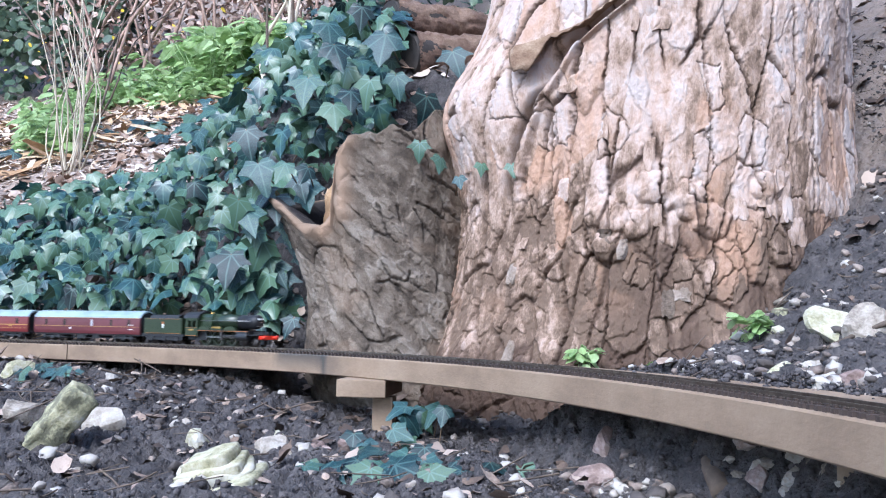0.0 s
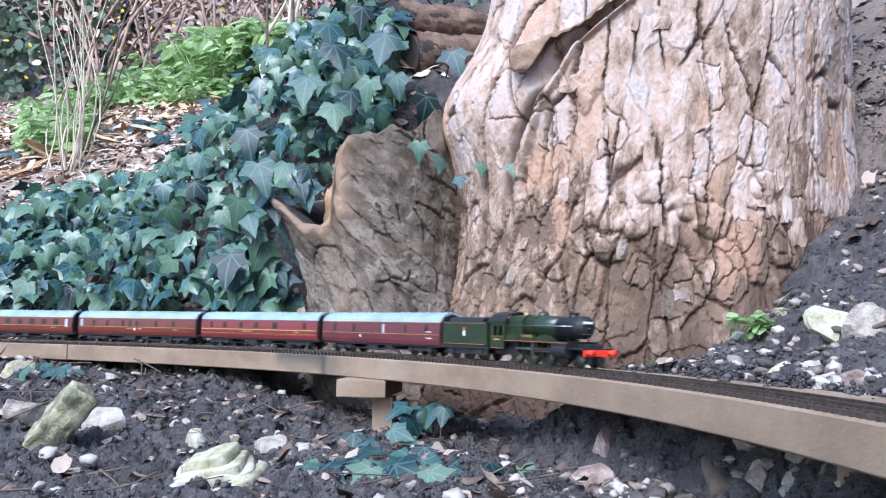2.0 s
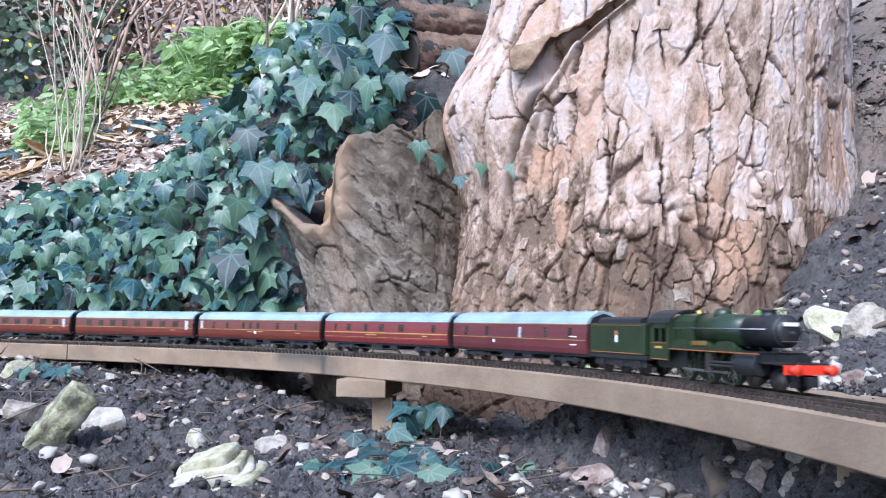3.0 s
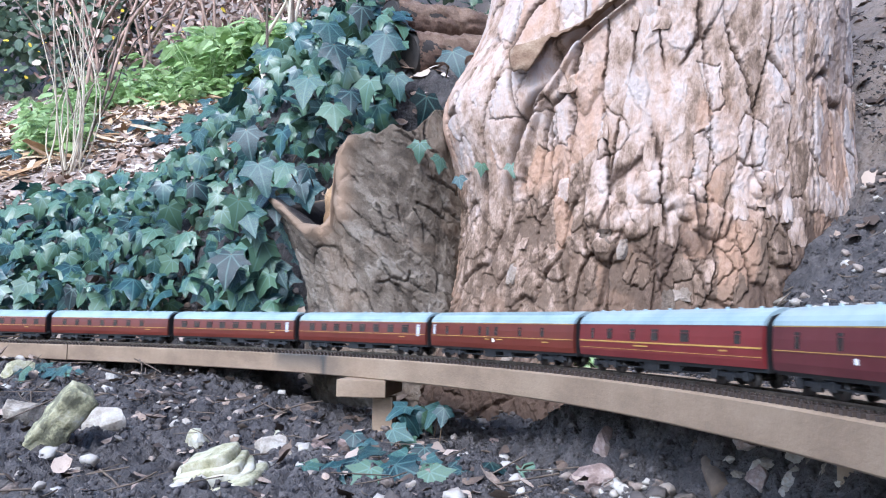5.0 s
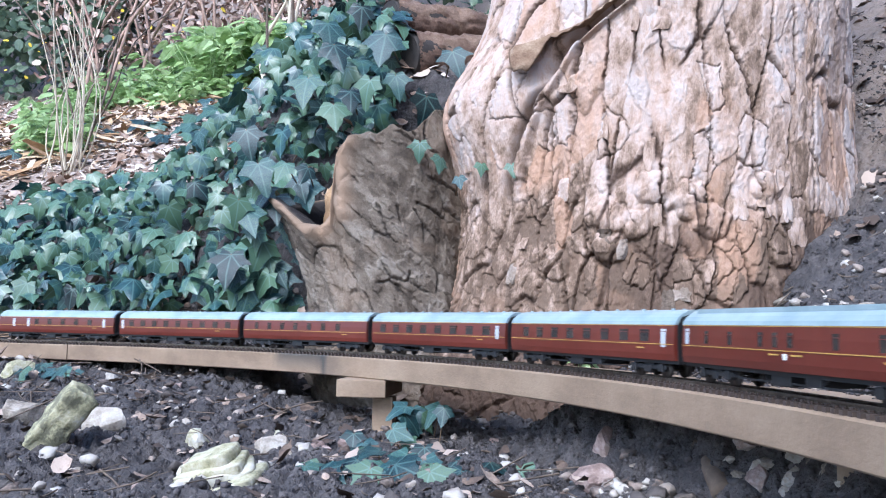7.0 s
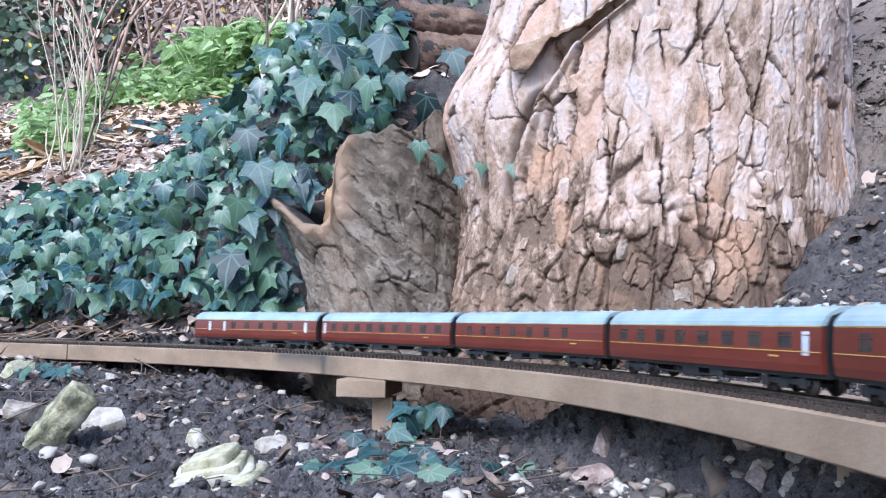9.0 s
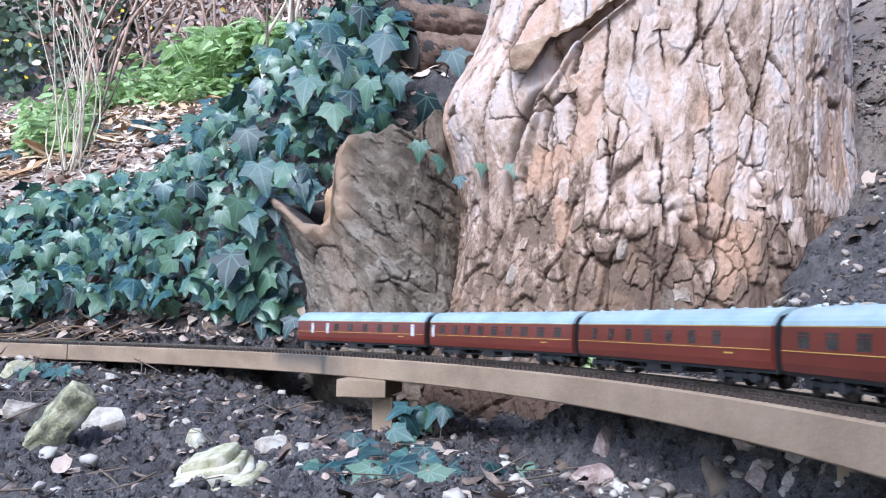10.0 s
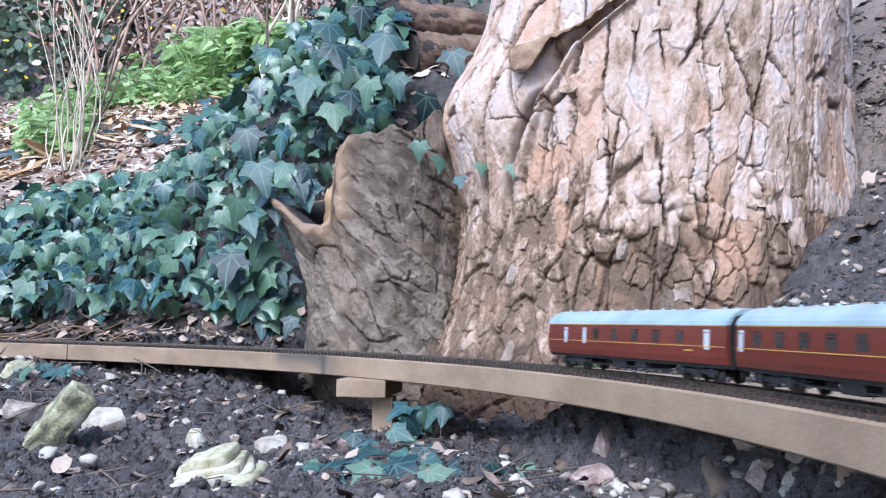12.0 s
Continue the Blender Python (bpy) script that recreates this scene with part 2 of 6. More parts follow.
M["steel"] = material("dull bright steel", [(0.25, 0.24, 0.23), (0.42, 0.41, 0.4)], 0.35, 0.9, scale=80, fine=900, bump=0.05)
M["wheel"] = material("dark wheel steel", [(0.04, 0.036, 0.034), (0.09, 0.08, 0.075)], 0.45, 0.6, scale=80, fine=900, bump=0.05)
M["brass"] = material("brass", [(0.5, 0.3, 0.08), (0.62, 0.4, 0.13)], 0.35, 0.9, scale=80, fine=900, bump=0.05)
M["pane"] = material("dark carriage glazing", [(0.02, 0.018, 0.018), (0.06, 0.05, 0.045)], 0.12, scale=60, fine=300, bump=0, rough_var=0.05)
M["pale_pane"] = material("pale blanked glazing", [(0.36, 0.39, 0.43), (0.52, 0.55, 0.59)], 0.25, scale=60, fine=300, bump=0, rough_var=0.05)
M["bark_plate"] = material("lifted bark plates", BARK_TONES, 0.85, scale=60, detail=10.0, fine=520, bump=0.9, spread=0.3, stretch=(1, 1, 0.45), object_mix=0.2, relief=0.0022, spec=0.2)
M["flap_bark"] = material("torn brown inner bark", [(0.11, 0.065, 0.04), (0.22, 0.145, 0.095), (0.36, 0.27, 0.19)], 0.85, scale=40, fine=420, bump=0.9, spread=0.3, spec=0.2)
M["old_plate"] = material("rough brown bark scales", [(0.09, 0.068, 0.052), (0.17, 0.13, 0.10), (0.25, 0.20, 0.16), (0.33, 0.28, 0.245)], 0.9, scale=26, fine=230, bump=1.0, spread=0.35, object_mix=0.45, spec=0.2)
M["ivy_stem"] = material("brown ivy stem", [(0.10, 0.06, 0.035), (0.22, 0.15, 0.09)], 0.8, scale=60, fine=500)
M["dry_stalk"] = material("bleached dry stalks", [(0.45, 0.38, 0.27), (0.62, 0.55, 0.43)], 0.7, scale=60, fine=500, bump=0.2)
M["twig"] = material("dark twigs", [(0.06, 0.045, 0.035), (0.16, 0.12, 0.09)], 0.85, scale=60, fine=500)
# upper-slope litter: pale dry leaves, lightened further to include the sunshine up there
M["litter"] = material("dry fallen leaves", [(0.17, 0.105, 0.07), (0.36, 0.25, 0.18), (0.47, 0.375, 0.31), (0.56, 0.475, 0.41)], 0.8, scale=25, fine=400, bump=0.4, island=0.75)
M["fallen"] = material("darker brown fallen leaves", [(0.06, 0.040, 0.030), (0.13, 0.09, 0.066), (0.23, 0.165, 0.125), (0.38, 0.30, 0.245)], 0.8, scale=25, fine=400, bump=0.4, island=0.75)
M["chips"] = material("pale wood chips", [(0.30, 0.18, 0.09), (0.48, 0.33, 0.19), (0.62, 0.50, 0.36)], 0.8, scale=25, fine=400, bump=0.4, island=0.7)
M["lichen_stone"] = material("pale limestone with yellow-green lichen", [(0.14, 0.135, 0.09), (0.29, 0.275, 0.165), (0.40, 0.375, 0.26), (0.47, 0.445, 0.36), (0.51, 0.49, 0.44)], 0.9, scale=55, fine=420, bump=0.8, spread=0.35, detail=5.0, object_mix=0.3)
M["pale_stone"] = material("pale limestone", [(0.15, 0.125, 0.10), (0.29, 0.25, 0.205), (0.40, 0.36, 0.31), (0.49, 0.46, 0.42)], 0.85, scale=55, fine=420, bump=0.8, spread=0.35, detail=5.0, object_mix=0.3)
M["pink_stone"] = material("dusty reddish stone", [(0.12, 0.085, 0.075), (0.22, 0.155, 0.135), (0.32, 0.245, 0.22), (0.42, 0.36, 0.33)], 0.85, scale=55, fine=420, bump=0.8, spread=0.35, detail=5.0, object_mix=0.3)
M["pebbles"] = material("mixed pebbles", [(0.07, 0.058, 0.052), (0.17, 0.13, 0.11), (0.27, 0.22, 0.185), (0.31, 0.275, 0.24), (0.40, 0.37, 0.335)], 0.8, scale=40, fine=400, bump=0.5, island=0.8)
M["log_bark"] = material("dark flaking log bark", [(0.05, 0.03, 0.022), (0.14, 0.085, 0.06), (0.27, 0.19, 0.14)], 0.9, scale=18, fine=240, bump=0.9, spread=0.4)
M["log_end"] = material("blackened sawn log end", [(0.02, 0.017, 0.016), (0.055, 0.045, 0.04)], 0.85, scale=40, fine=300, bump=0.6)


def leaf_material(name, stops, vein, rough=0.38, vein_mix=0.6, object_mix=0.3, island=0.3, through_light=0.15, angles=(0, 42, 92)):
    """A leaf with paler veins that run from its stalk, by the leaf's own flat measures."""
    mat = material(name, stops, rough, scale=30, fine=260, bump=0.25, spread=0.2, object_mix=object_mix, island=island, rough_var=0.12)
    nodes, links = mat.node_tree.nodes, mat.node_tree.links
    bsdf = nodes["Principled BSDF"]
    uv = nodes.new("ShaderNodeUVMap")
    sep = nodes.new("ShaderNodeSeparateXYZ")
    links.new(uv.outputs["UV"], sep.inputs[0])

    def calc(op, a, b=None):
        node = nodes.new("ShaderNodeMath")
        node.operation = op
        for k, v in enumerate((a, b)):
            if v is None:
                continue
            if isinstance(v, (int, float)):
                node.inputs[k].default_value = v
            else:
                links.new(v, node.inputs[k])
        return node.outputs[0]

    ax, y = calc("ABSOLUTE", sep.outputs["X"]), sep.outputs["Y"]
    best = None
    for deg in angles:
        c, d = math.cos(radians(deg)), math.sin(radians(deg))
        off = calc("ABSOLUTE", calc("SUBTRACT", calc("MULTIPLY", ax, c), calc("MULTIPLY", y, d)))
        ahead = calc("LESS_THAN", calc("ADD", calc("MULTIPLY", ax, d), calc("MULTIPLY", y, c)), -0.02)
        off = calc("ADD", off, ahead)
        best = off if best is None else calc("MINIMUM", best, off)
    mask = nodes.new("ShaderNodeMapRange")
    links.new(best, mask.inputs["Value"])
    mask.inputs["From Min"].default_value, mask.inputs["From Max"].default_value = 0.008, 0.035
    mask.inputs["To Min"].default_value, mask.inputs["To Max"].default_value = vein_mix, 0.0
    mix = nodes.new("ShaderNodeMix")
    mix.data_type = "RGBA"
    links.new(mask.outputs["Result"], mix.inputs[0])
    links.new(bsdf.inputs["Base Color"].links[0].from_socket, mix.inputs[6])
    mix.inputs[7].default_value = (*vein, 1)
    links.new(mix.outputs[2], bsdf.inputs["Base Color"])
    glow, both_sides = nodes.new("ShaderNodeBsdfTranslucent"), nodes.new("ShaderNodeMixShader")
    links.new(mix.outputs[2], glow.inputs["Color"])
    both_sides.inputs[0].default_value = through_light
    links.new(bsdf.outputs[0], both_sides.inputs[1])
    links.new(glow.outputs[0], both_sides.inputs[2])
    links.new(both_sides.outputs[0], nodes["Material Output"].inputs["Surface"])
    return mat


M["ivy"] = leaf_material("ivy leaves", [(0.005, 0.017, 0.018), (0.010, 0.035, 0.038), (0.019, 0.058, 0.063), (0.036, 0.090, 0.084), (0.070, 0.130, 0.075)], (0.15, 0.25, 0.22), 0.33, 0.42, 0.6, 0.6, 0.06)
M["herb"] = leaf_material("fresh green herb leaves", [(0.20, 0.31, 0.11), (0.34, 0.47, 0.19), (0.50, 0.62, 0.34)], (0.5, 0.62, 0.36), 0.5, 0.35, through_light=0.4, angles=(0, 50))
M["hedge"] = leaf_material("dark hedge leaves", [(0.035, 0.07, 0.045), (0.075, 0.12, 0.07), (0.14, 0.19, 0.11)], (0.08, 0.13, 0.07), 0.5, 0.2, angles=(0,))
M["bracken"] = material("brown dead thicket", [(0.26, 0.165, 0.13), (0.42, 0.29, 0.23), (0.56, 0.43, 0.36)], 0.85, scale=20, fine=300, island=0.6)
M["bloom"] = material("yellow blossom", [(0.6, 0.42, 0.02), (0.8, 0.62, 0.06)], 0.6, scale=40, fine=300, bump=0.1)

# ---- the ground ----
def spaced(lo, hi, fine, outer):
    mid = np.arange(lo, hi, fine)
    grow = np.cumsum(fine * 1.22 ** np.arange(1, 48))
    grow = grow[grow < outer]
    return np.concatenate([lo - grow[::-1], mid, hi + grow])


def clods(x, y):
    """Crumbs and lumps of the soil."""
    wx, wy = 0.5 * vnoise(x / 0.012, y / 0.012, 5), 0.5 * vnoise(x / 0.012, y / 0.012, 6)
    f1, f2, num, _, _ = cells(x / 0.015 + wx, y / 0.015 + wy, 11)
    g1, _, gnum, _, _ = cells(x / 0.034 + wx, y / 0.034 + wy, 23)
    lump = np.sqrt(np.clip(0.62 - f1, 0, 1)) * num ** 1.5 * 0.021
    big = np.sqrt(np.clip(0.5 - g1, 0, 1)) * (gnum > 0.45) * 0.022
    return np.maximum(lump, big) + 0.008 * fbm(x / 0.10, y / 0.10, 3, 3) + 0.0015 * fbm(x / 0.012, y / 0.012, 2, 13)


def build_ground():
    xs, ys = spaced(-0.85, 0.75, 0.0036, 150), spaced(0.42, 1.75, 0.0036, 150)
    x, y = np.meshgrid(xs, ys)
    z = ground_height(x, y)
    s, n = beside(x, y)
    near = np.exp(-np.maximum(0, np.hypot(x, y - 1) - 1.4))
    z = z + clods(x, y) * (0.4 + 0.6 * near)
    z = np.where((n > -0.03) & (n < 0.11), np.minimum(z, -0.030), z)
    data = grid_mesh("ground", np.stack([x, y, z], -1))
    # pale litter colour on the upper slope, with its sunlight included in the tone
    litter = step(0.45, 0.7, n) * step(0.1, -0.3, s) * (0.7 + 0.2 * fbm(x / 0.12, y / 0.12, 3, 8))
    field(data, "second_tone", np.clip(litter * 1.4, 0, 1))
    ob = mesh_part("ground", data, M["soil"])
    tagged(ob, "dark crumbly garden soil rising into banks behind the track", "ground", kind="structure")


build_ground()

# ---- the tree and the broken stump beside it ----
KNOTS = [(-0.138, 0.185, 0.026), (-0.098, 0.169, 0.022), (-0.069, 0.215, 0.024), (-0.027, 0.197, 0.026), (-0.002, 0.172, 0.026), (0.066, 0.213, 0.02), (-0.197, 0.117, 0.022), (-0.124, 0.137, 0.022)]


def plates(u, v, seed, wide, tall, depth, crack=0.05):
    """Bark in plates: relief, and a number for each plate."""
    wu = u + 0.30 * wide * fbm(u / wide * 0.8, v / tall * 0.8, 3, seed + 40) + 0.06 * wide * fbm(u / wide * 5, v / wide * 4, 2, seed + 44)
    wv = v + 0.35 * tall * fbm(u / wide * 0.7, v / tall * 0.9, 3, seed + 50) + 0.05 * wide * fbm(u / wide * 5, v / wide * 4, 2, seed + 47)
    f1, f2, num, ox, oy = cells(wu / wide, wv / tall, seed, 0.95)
    edge = step(0.0, crack, f2 - f1)
    tilt = (chance(np.floor(num * 997), np.floor(num * 331), 5) - 0.5) * ox * 1.2 + 1.0 * oy * (num - 0.1)
    relief = depth * ((0.2 + 0.8 * num) * edge + 0.7 * tilt * edge)
    h1, h2, hnum, hx, hy = cells(wu / wide * 2.1 + 0.4, wv / tall * 2.6, seed + 5, 0.95)
    relief = relief + 0.25 * depth * (hnum - 0.2) * step(0.0, crack * 1.4, h2 - h1) * (num > 0.3)
    relief = relief + 0.07 * depth * fbm(u / wide * 5, v / tall * 12, 4, seed + 60)
    return relief, np.clip(0.6 * num + 0.4 * hnum, 0, 1), edge


def flakes(u, v, seed, wide, tall, warp=0.35):
    """Cells of bark with ragged outlines: distance from the nearest edge in metres, the cell's number, and the place in it."""
    p, q = 0.81 * u + 0.59 * v, 0.81 * v - 0.59 * u
    wu = u + 0.55 * warp * wide * fbm(u / wide * 0.9, v / tall * 0.9, 2, seed + 40) + 0.0017 * fbm(p * 190, q * 190, 4, seed + 44) + 0.025 * wide * fbm(p / wide * 2.1, q / wide * 2.1, 2, seed + 45)
    wv = v + 0.55 * warp * tall * fbm(u / wide * 0.8, v / tall * 0.9, 2, seed + 50) + 0.0017 * fbm(p * 190, q * 190, 4, seed + 47) + 0.04 * wide * fbm(p / wide * 2.1, q / wide * 2.1, 2, seed + 48)
    f1, f2, num, ox, oy = cells(wu / wide, wv / tall, seed, 0.95)
    return (f2 - f1) * wide * 0.5, num, ox, oy


def seam_at(z):
    return np.interp(z, [0.15, 0.216, 0.248, 0.295, 0.34, 0.383, 0.419, 0.465, 0.6], [-0.288, -0.285, -0.281, -0.271, -0.254, -0.227, -0.207, -0.132, 0.02])


def trunk_round(a, z):
    """The stem's radius without its bark."""
    u = a * TRUNK_R
    flare = 0.05 * np.exp(-(np.maximum(z, -0.04) + 0.06) / 0.10) * (1 + 0.5 * np.sin(5 * a + 0.7) + 0.3 * np.sin(9 * a))
    r = TRUNK_R - 0.02 * z + flare + 0.008 * np.sin(3 * a + 2 * z) + 0.006 * fbm(a * 3, z * 6, 3, 90)
    knob = np.zeros(np.shape(r))
    for ku, kz, kr in KNOTS:
        d = np.hypot(u - ku + 0.25 * kr * vnoise(u * 90, z * 90, 4), (z - kz) * 1.1 + 0.25 * kr * vnoise(u * 90, z * 90, 14)) / kr
        knob = np.maximum(knob, 0.38 * kr * np.sqrt(np.clip(1 - d * d * 0.9, 0, 1)))
        r = r - 0.06 * kr * np.exp(-((d - 1.12) / 0.14) ** 2)
    r = r + knob
    return r + 0.062 * np.exp(-(((u + 0.39) / 0.12) ** 2 + ((z - 0.36) / 0.10) ** 2))


def trunk_point(a, z, out=0.0):
    r = trunk_round(a, z) + out
    return np.stack([r * np.sin(a) + 0.06 * (z - 0.1), -r * np.cos(a), z], -1)


def build_trunk():
    tree = new("tree")
    tree.location = (*TRUNK, 0)
    a = np.concatenate([np.linspace(-100, 92, 940), np.linspace(95, 257, 50)]) * math.pi / 180
    z = np.concatenate([np.arange(-0.13, 0.56, 0.00135), 0.56 + np.cumsum(0.003 * 1.25 ** np.arange(1, 27))])
    a, z = np.meshgrid(a, z)
    u = a * TRUNK_R
    up = step(0.10, 0.24, z + 0.05 * vnoise(u * 16, z * 9, 2) - 0.06 * step(-0.05, -0.2, u))
    # high on the stem: long flat plates between wandering splits, thin scales on their faces
    e1, n1, x1, y1 = flakes(u, z, 31, 0.046, 0.20)
    e2, n2, x2, y2 = flakes(u + 0.3, z, 35, 0.030, 0.066, 0.4)
    e3, n3, x3, y3 = flakes(u + 0.7, z, 39, 0.015, 0.026, 0.5)
    open_split = step(-0.45, 0.15, vnoise(u * 22, z * 9, 66) + 0.35)
    high = 0.0020 * n1 + 0.0022 * y1 * n1 - 0.0085 * np.exp(-(e1 / 0.0013) ** 2) * open_split
    high = high + 0.0015 * (n2 > 0.45) * (0.4 + 0.6 * n2 + 0.7 * y2) * step(0, 0.0012, e2) + 0.0007 * (n3 > 0.62) * step(0, 0.0012, e3)
    high = high - 0.0035 * np.exp(-(e2 / 0.0011) ** 2) * (n2 > 0.82)
    # low on the stem: shorter, thicker, rougher plates
    f1, m1, p1, q1 = flakes(u, z, 77, 0.036, 0.105, 0.4)
    f2, m2, p2, q2 = flakes(u + 0.2, z, 81, 0.020, 0.034, 0.5)
    f3, m3, p3, q3 = flakes(u + 0.5, z, 85, 0.008, 0.013, 0.5)
    low = 0.0028 * m1 + 0.0026 * q1 * m1 - 0.0065 * np.exp(-(f1 / 0.0013) ** 2) * step(-0.5, 0.1, vnoise(u * 30, z * 16, 68) + 0.2)
    low = low + 0.0024 * (m2 > 0.35) * (0.3 + 0.7 * m2 + 0.8 * q2) * step(0, 0.0012, f2) + 0.0013 * (m3 > 0.4) * m3 * step(0, 0.001, f3) - 0.0025 * np.exp(-(f2 / 0.001) ** 2) * (m2 > 0.85)
    relief = high * up + low * (1 - up) + 0.0007 * fbm(u * 260, z * 160, 3, 60)
    away = u - seam_at(z)
    on = step(0.19, 0.24, z)
    relief = relief - on * (0.030 * np.exp(-(away / 0.006) ** 2) + 0.045 * np.exp(-((away + 0.008) / 0.014) ** 2) * step(0.36, 0.40, z))
    relief = relief + on * 0.010 * step(0.024, 0.018, away) * step(0.001, 0.006, away)
    data = grid_mesh("trunk", trunk_point(a, z, relief), wrap=True)
    tone = up * (0.32 * n1 + 0.26 * n2 * (n2 > 0.45) + 0.2 * n3 + 0.16 + 0.2 * step(0.18, 0.42, z)) + (1 - up) * (0.25 * m1 + 0.25 * m2 + 0.2 * m3 - 0.24)
    field(data, "plate", np.clip(tone + 0.12 * fbm(u * 8, z * 5, 2, 33), 0, 1))
    bare = step(0.15, 0.45, fbm(u * 11 + 3, z * 7, 3, 17) + 0.5 * (n1 - 0.5)) * (n2 < 0.5) * step(0.03, 0.12, z)
    field(data, "second_tone", np.clip(0.55 * bare + 0.2 * step(0.2, 0.6, fbm(u * 30, z * 16, 3, 27)) * step(0.05, 0.2, z), 0, 1))
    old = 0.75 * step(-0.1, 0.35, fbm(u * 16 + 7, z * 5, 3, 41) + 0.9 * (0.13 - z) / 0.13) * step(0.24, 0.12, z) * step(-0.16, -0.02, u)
    # shade under the board, put into the bark colour at the trunk's foot
    board_shade = 0.95 * step(0.012, -0.022, z + 0.012 * fbm(u * 40, z * 40, 3, 19))
    # splits and seam in brown inner bark, darkened to carry the grooves' shade too
    field(data, "inner", np.clip(board_shade + old * (m2 < 0.75) + 0.95 * (np.exp(-(e1 / 0.0013) ** 2) * open_split * up + 0.75 * np.exp(-(f1 / 0.0012) ** 2) * (1 - up) + on * np.exp(-(away / 0.008) ** 2) + 0.7 * np.exp(-(e2 / 0.001) ** 2) * (n2 > 0.82) * up + 0.6 * np.exp(-(f2 / 0.0011) ** 2) * (m2 > 0.8) * (1 - up)), 0, 0.9))
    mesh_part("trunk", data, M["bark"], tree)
    rng = random.Random(4)
    count = 0
    while count < 60:
        a0, z0 = radians(rng.uniform(-75, 80)), (rng.uniform(0.0, 0.22) if count % 2 else rng.uniform(0.18, 0.56))
        if abs(a0 * TRUNK_R - float(seam_at(z0))) < 0.03 and z0 > 0.2:
            continue
        high = z0 > 0.2
        w, h = (rng.uniform(0.006, 0.015), rng.uniform(0.012, 0.034)) if high else (rng.uniform(0.006, 0.013), rng.uniform(0.009, 0.022))
        n = 14
        ring = []
        for k in range(n):
            t = 2 * math.pi * k / n
            sq = 1 / max(abs(math.cos(t)), abs(math.sin(t))) ** 0.95
            j = rng.uniform(0.78, 1.08)
            ring.append((w * math.cos(t) * j * sq, h * math.sin(t) * j * sq))
        lift = rng.uniform(0.002, 0.005)
        curl = rng.uniform(-0.002, 0.005)
        bm = bmesh.new()

        def at(du, dv, out):
            return Vector(trunk_point(np.array(a0 + du / TRUNK_R), np.array(z0 + dv), out).tolist())

        def top_out(du, dv):
            return lift + curl * (-dv / h) + 0.0012 * math.sin(du * 300 + dv * 140)

        outer = [bm.verts.new(at(p, q, -0.002)) for p, q in ring]
        rim = [bm.verts.new(at(p * 0.98, q * 0.98, top_out(p, q) - 0.0008)) for p, q in ring]
        mid = [bm.verts.new(at(p * 0.6, q * 0.6, top_out(p * 0.6, q * 0.6) + 0.0006)) for p, q in ring]
        hub = bm.verts.new(at(0, 0, top_out(0, 0) + 0.0006))
        for k in range(n):
            m = (k + 1) % n
            bm.faces.new((outer[k], outer[m], rim[m], rim[k])), bm.faces.new((rim[k], rim[m], mid[m], mid[k])), bm.faces.new((mid[k], mid[m], hub))
        part("bark_plate", bm, M["bark_plate"] if z0 > 0.15 + rng.uniform(-0.06, 0.04) else M["old_plate"], tree, "", False)
        count += 1
    # a torn flap of bark that curls out over the seam
    f = np.linspace(0, 1, 40)
    us, zs = np.interp(f, [0, 0.35, 0.55, 0.8, 1], [-0.120, -0.175, -0.210, -0.250, -0.284]), np.interp(f, [0, 0.35, 0.55, 0.8, 1], [0.476, 0.446, 0.436, 0.432, 0.424])
    reach = np.interp(f, [0, 0.4, 0.6, 0.78, 0.92, 1], [0.004, 0.010, 0.014, 0.024, 0.024, 0.010])
    hang = np.interp(f, [0, 0.5, 0.66, 0.76, 0.88, 1], [0.002, 0.005, 0.010, 0.052, 0.046, 0.006]) + 0.002 * np.sin(np.arange(40) * 1.7)
    sheet = []
    for side in (0.0, 0.003):
        for c in np.linspace(0, 1, 10).tolist():
            out = -0.006 + reach * min(1, 2.2 * c) + 0.010 * c - 0.3 * reach * max(0, c - 0.5) + side
            sheet.append(trunk_point(us / TRUNK_R, zs + 0.004 - hang * c * c + side * (1 - c), out))
    sheet = np.stack(sheet[:10] + sheet[:9:-1])
    mesh_part("bark_flap", grid_mesh("bark_flap", np.concatenate([sheet, sheet[:1]])), M["flap_bark"], tree, "torn brown curling flap of bark")
    tagged(tree, "old broad tree trunk with flaking pinkish-grey bark and knotty burls", "tree")


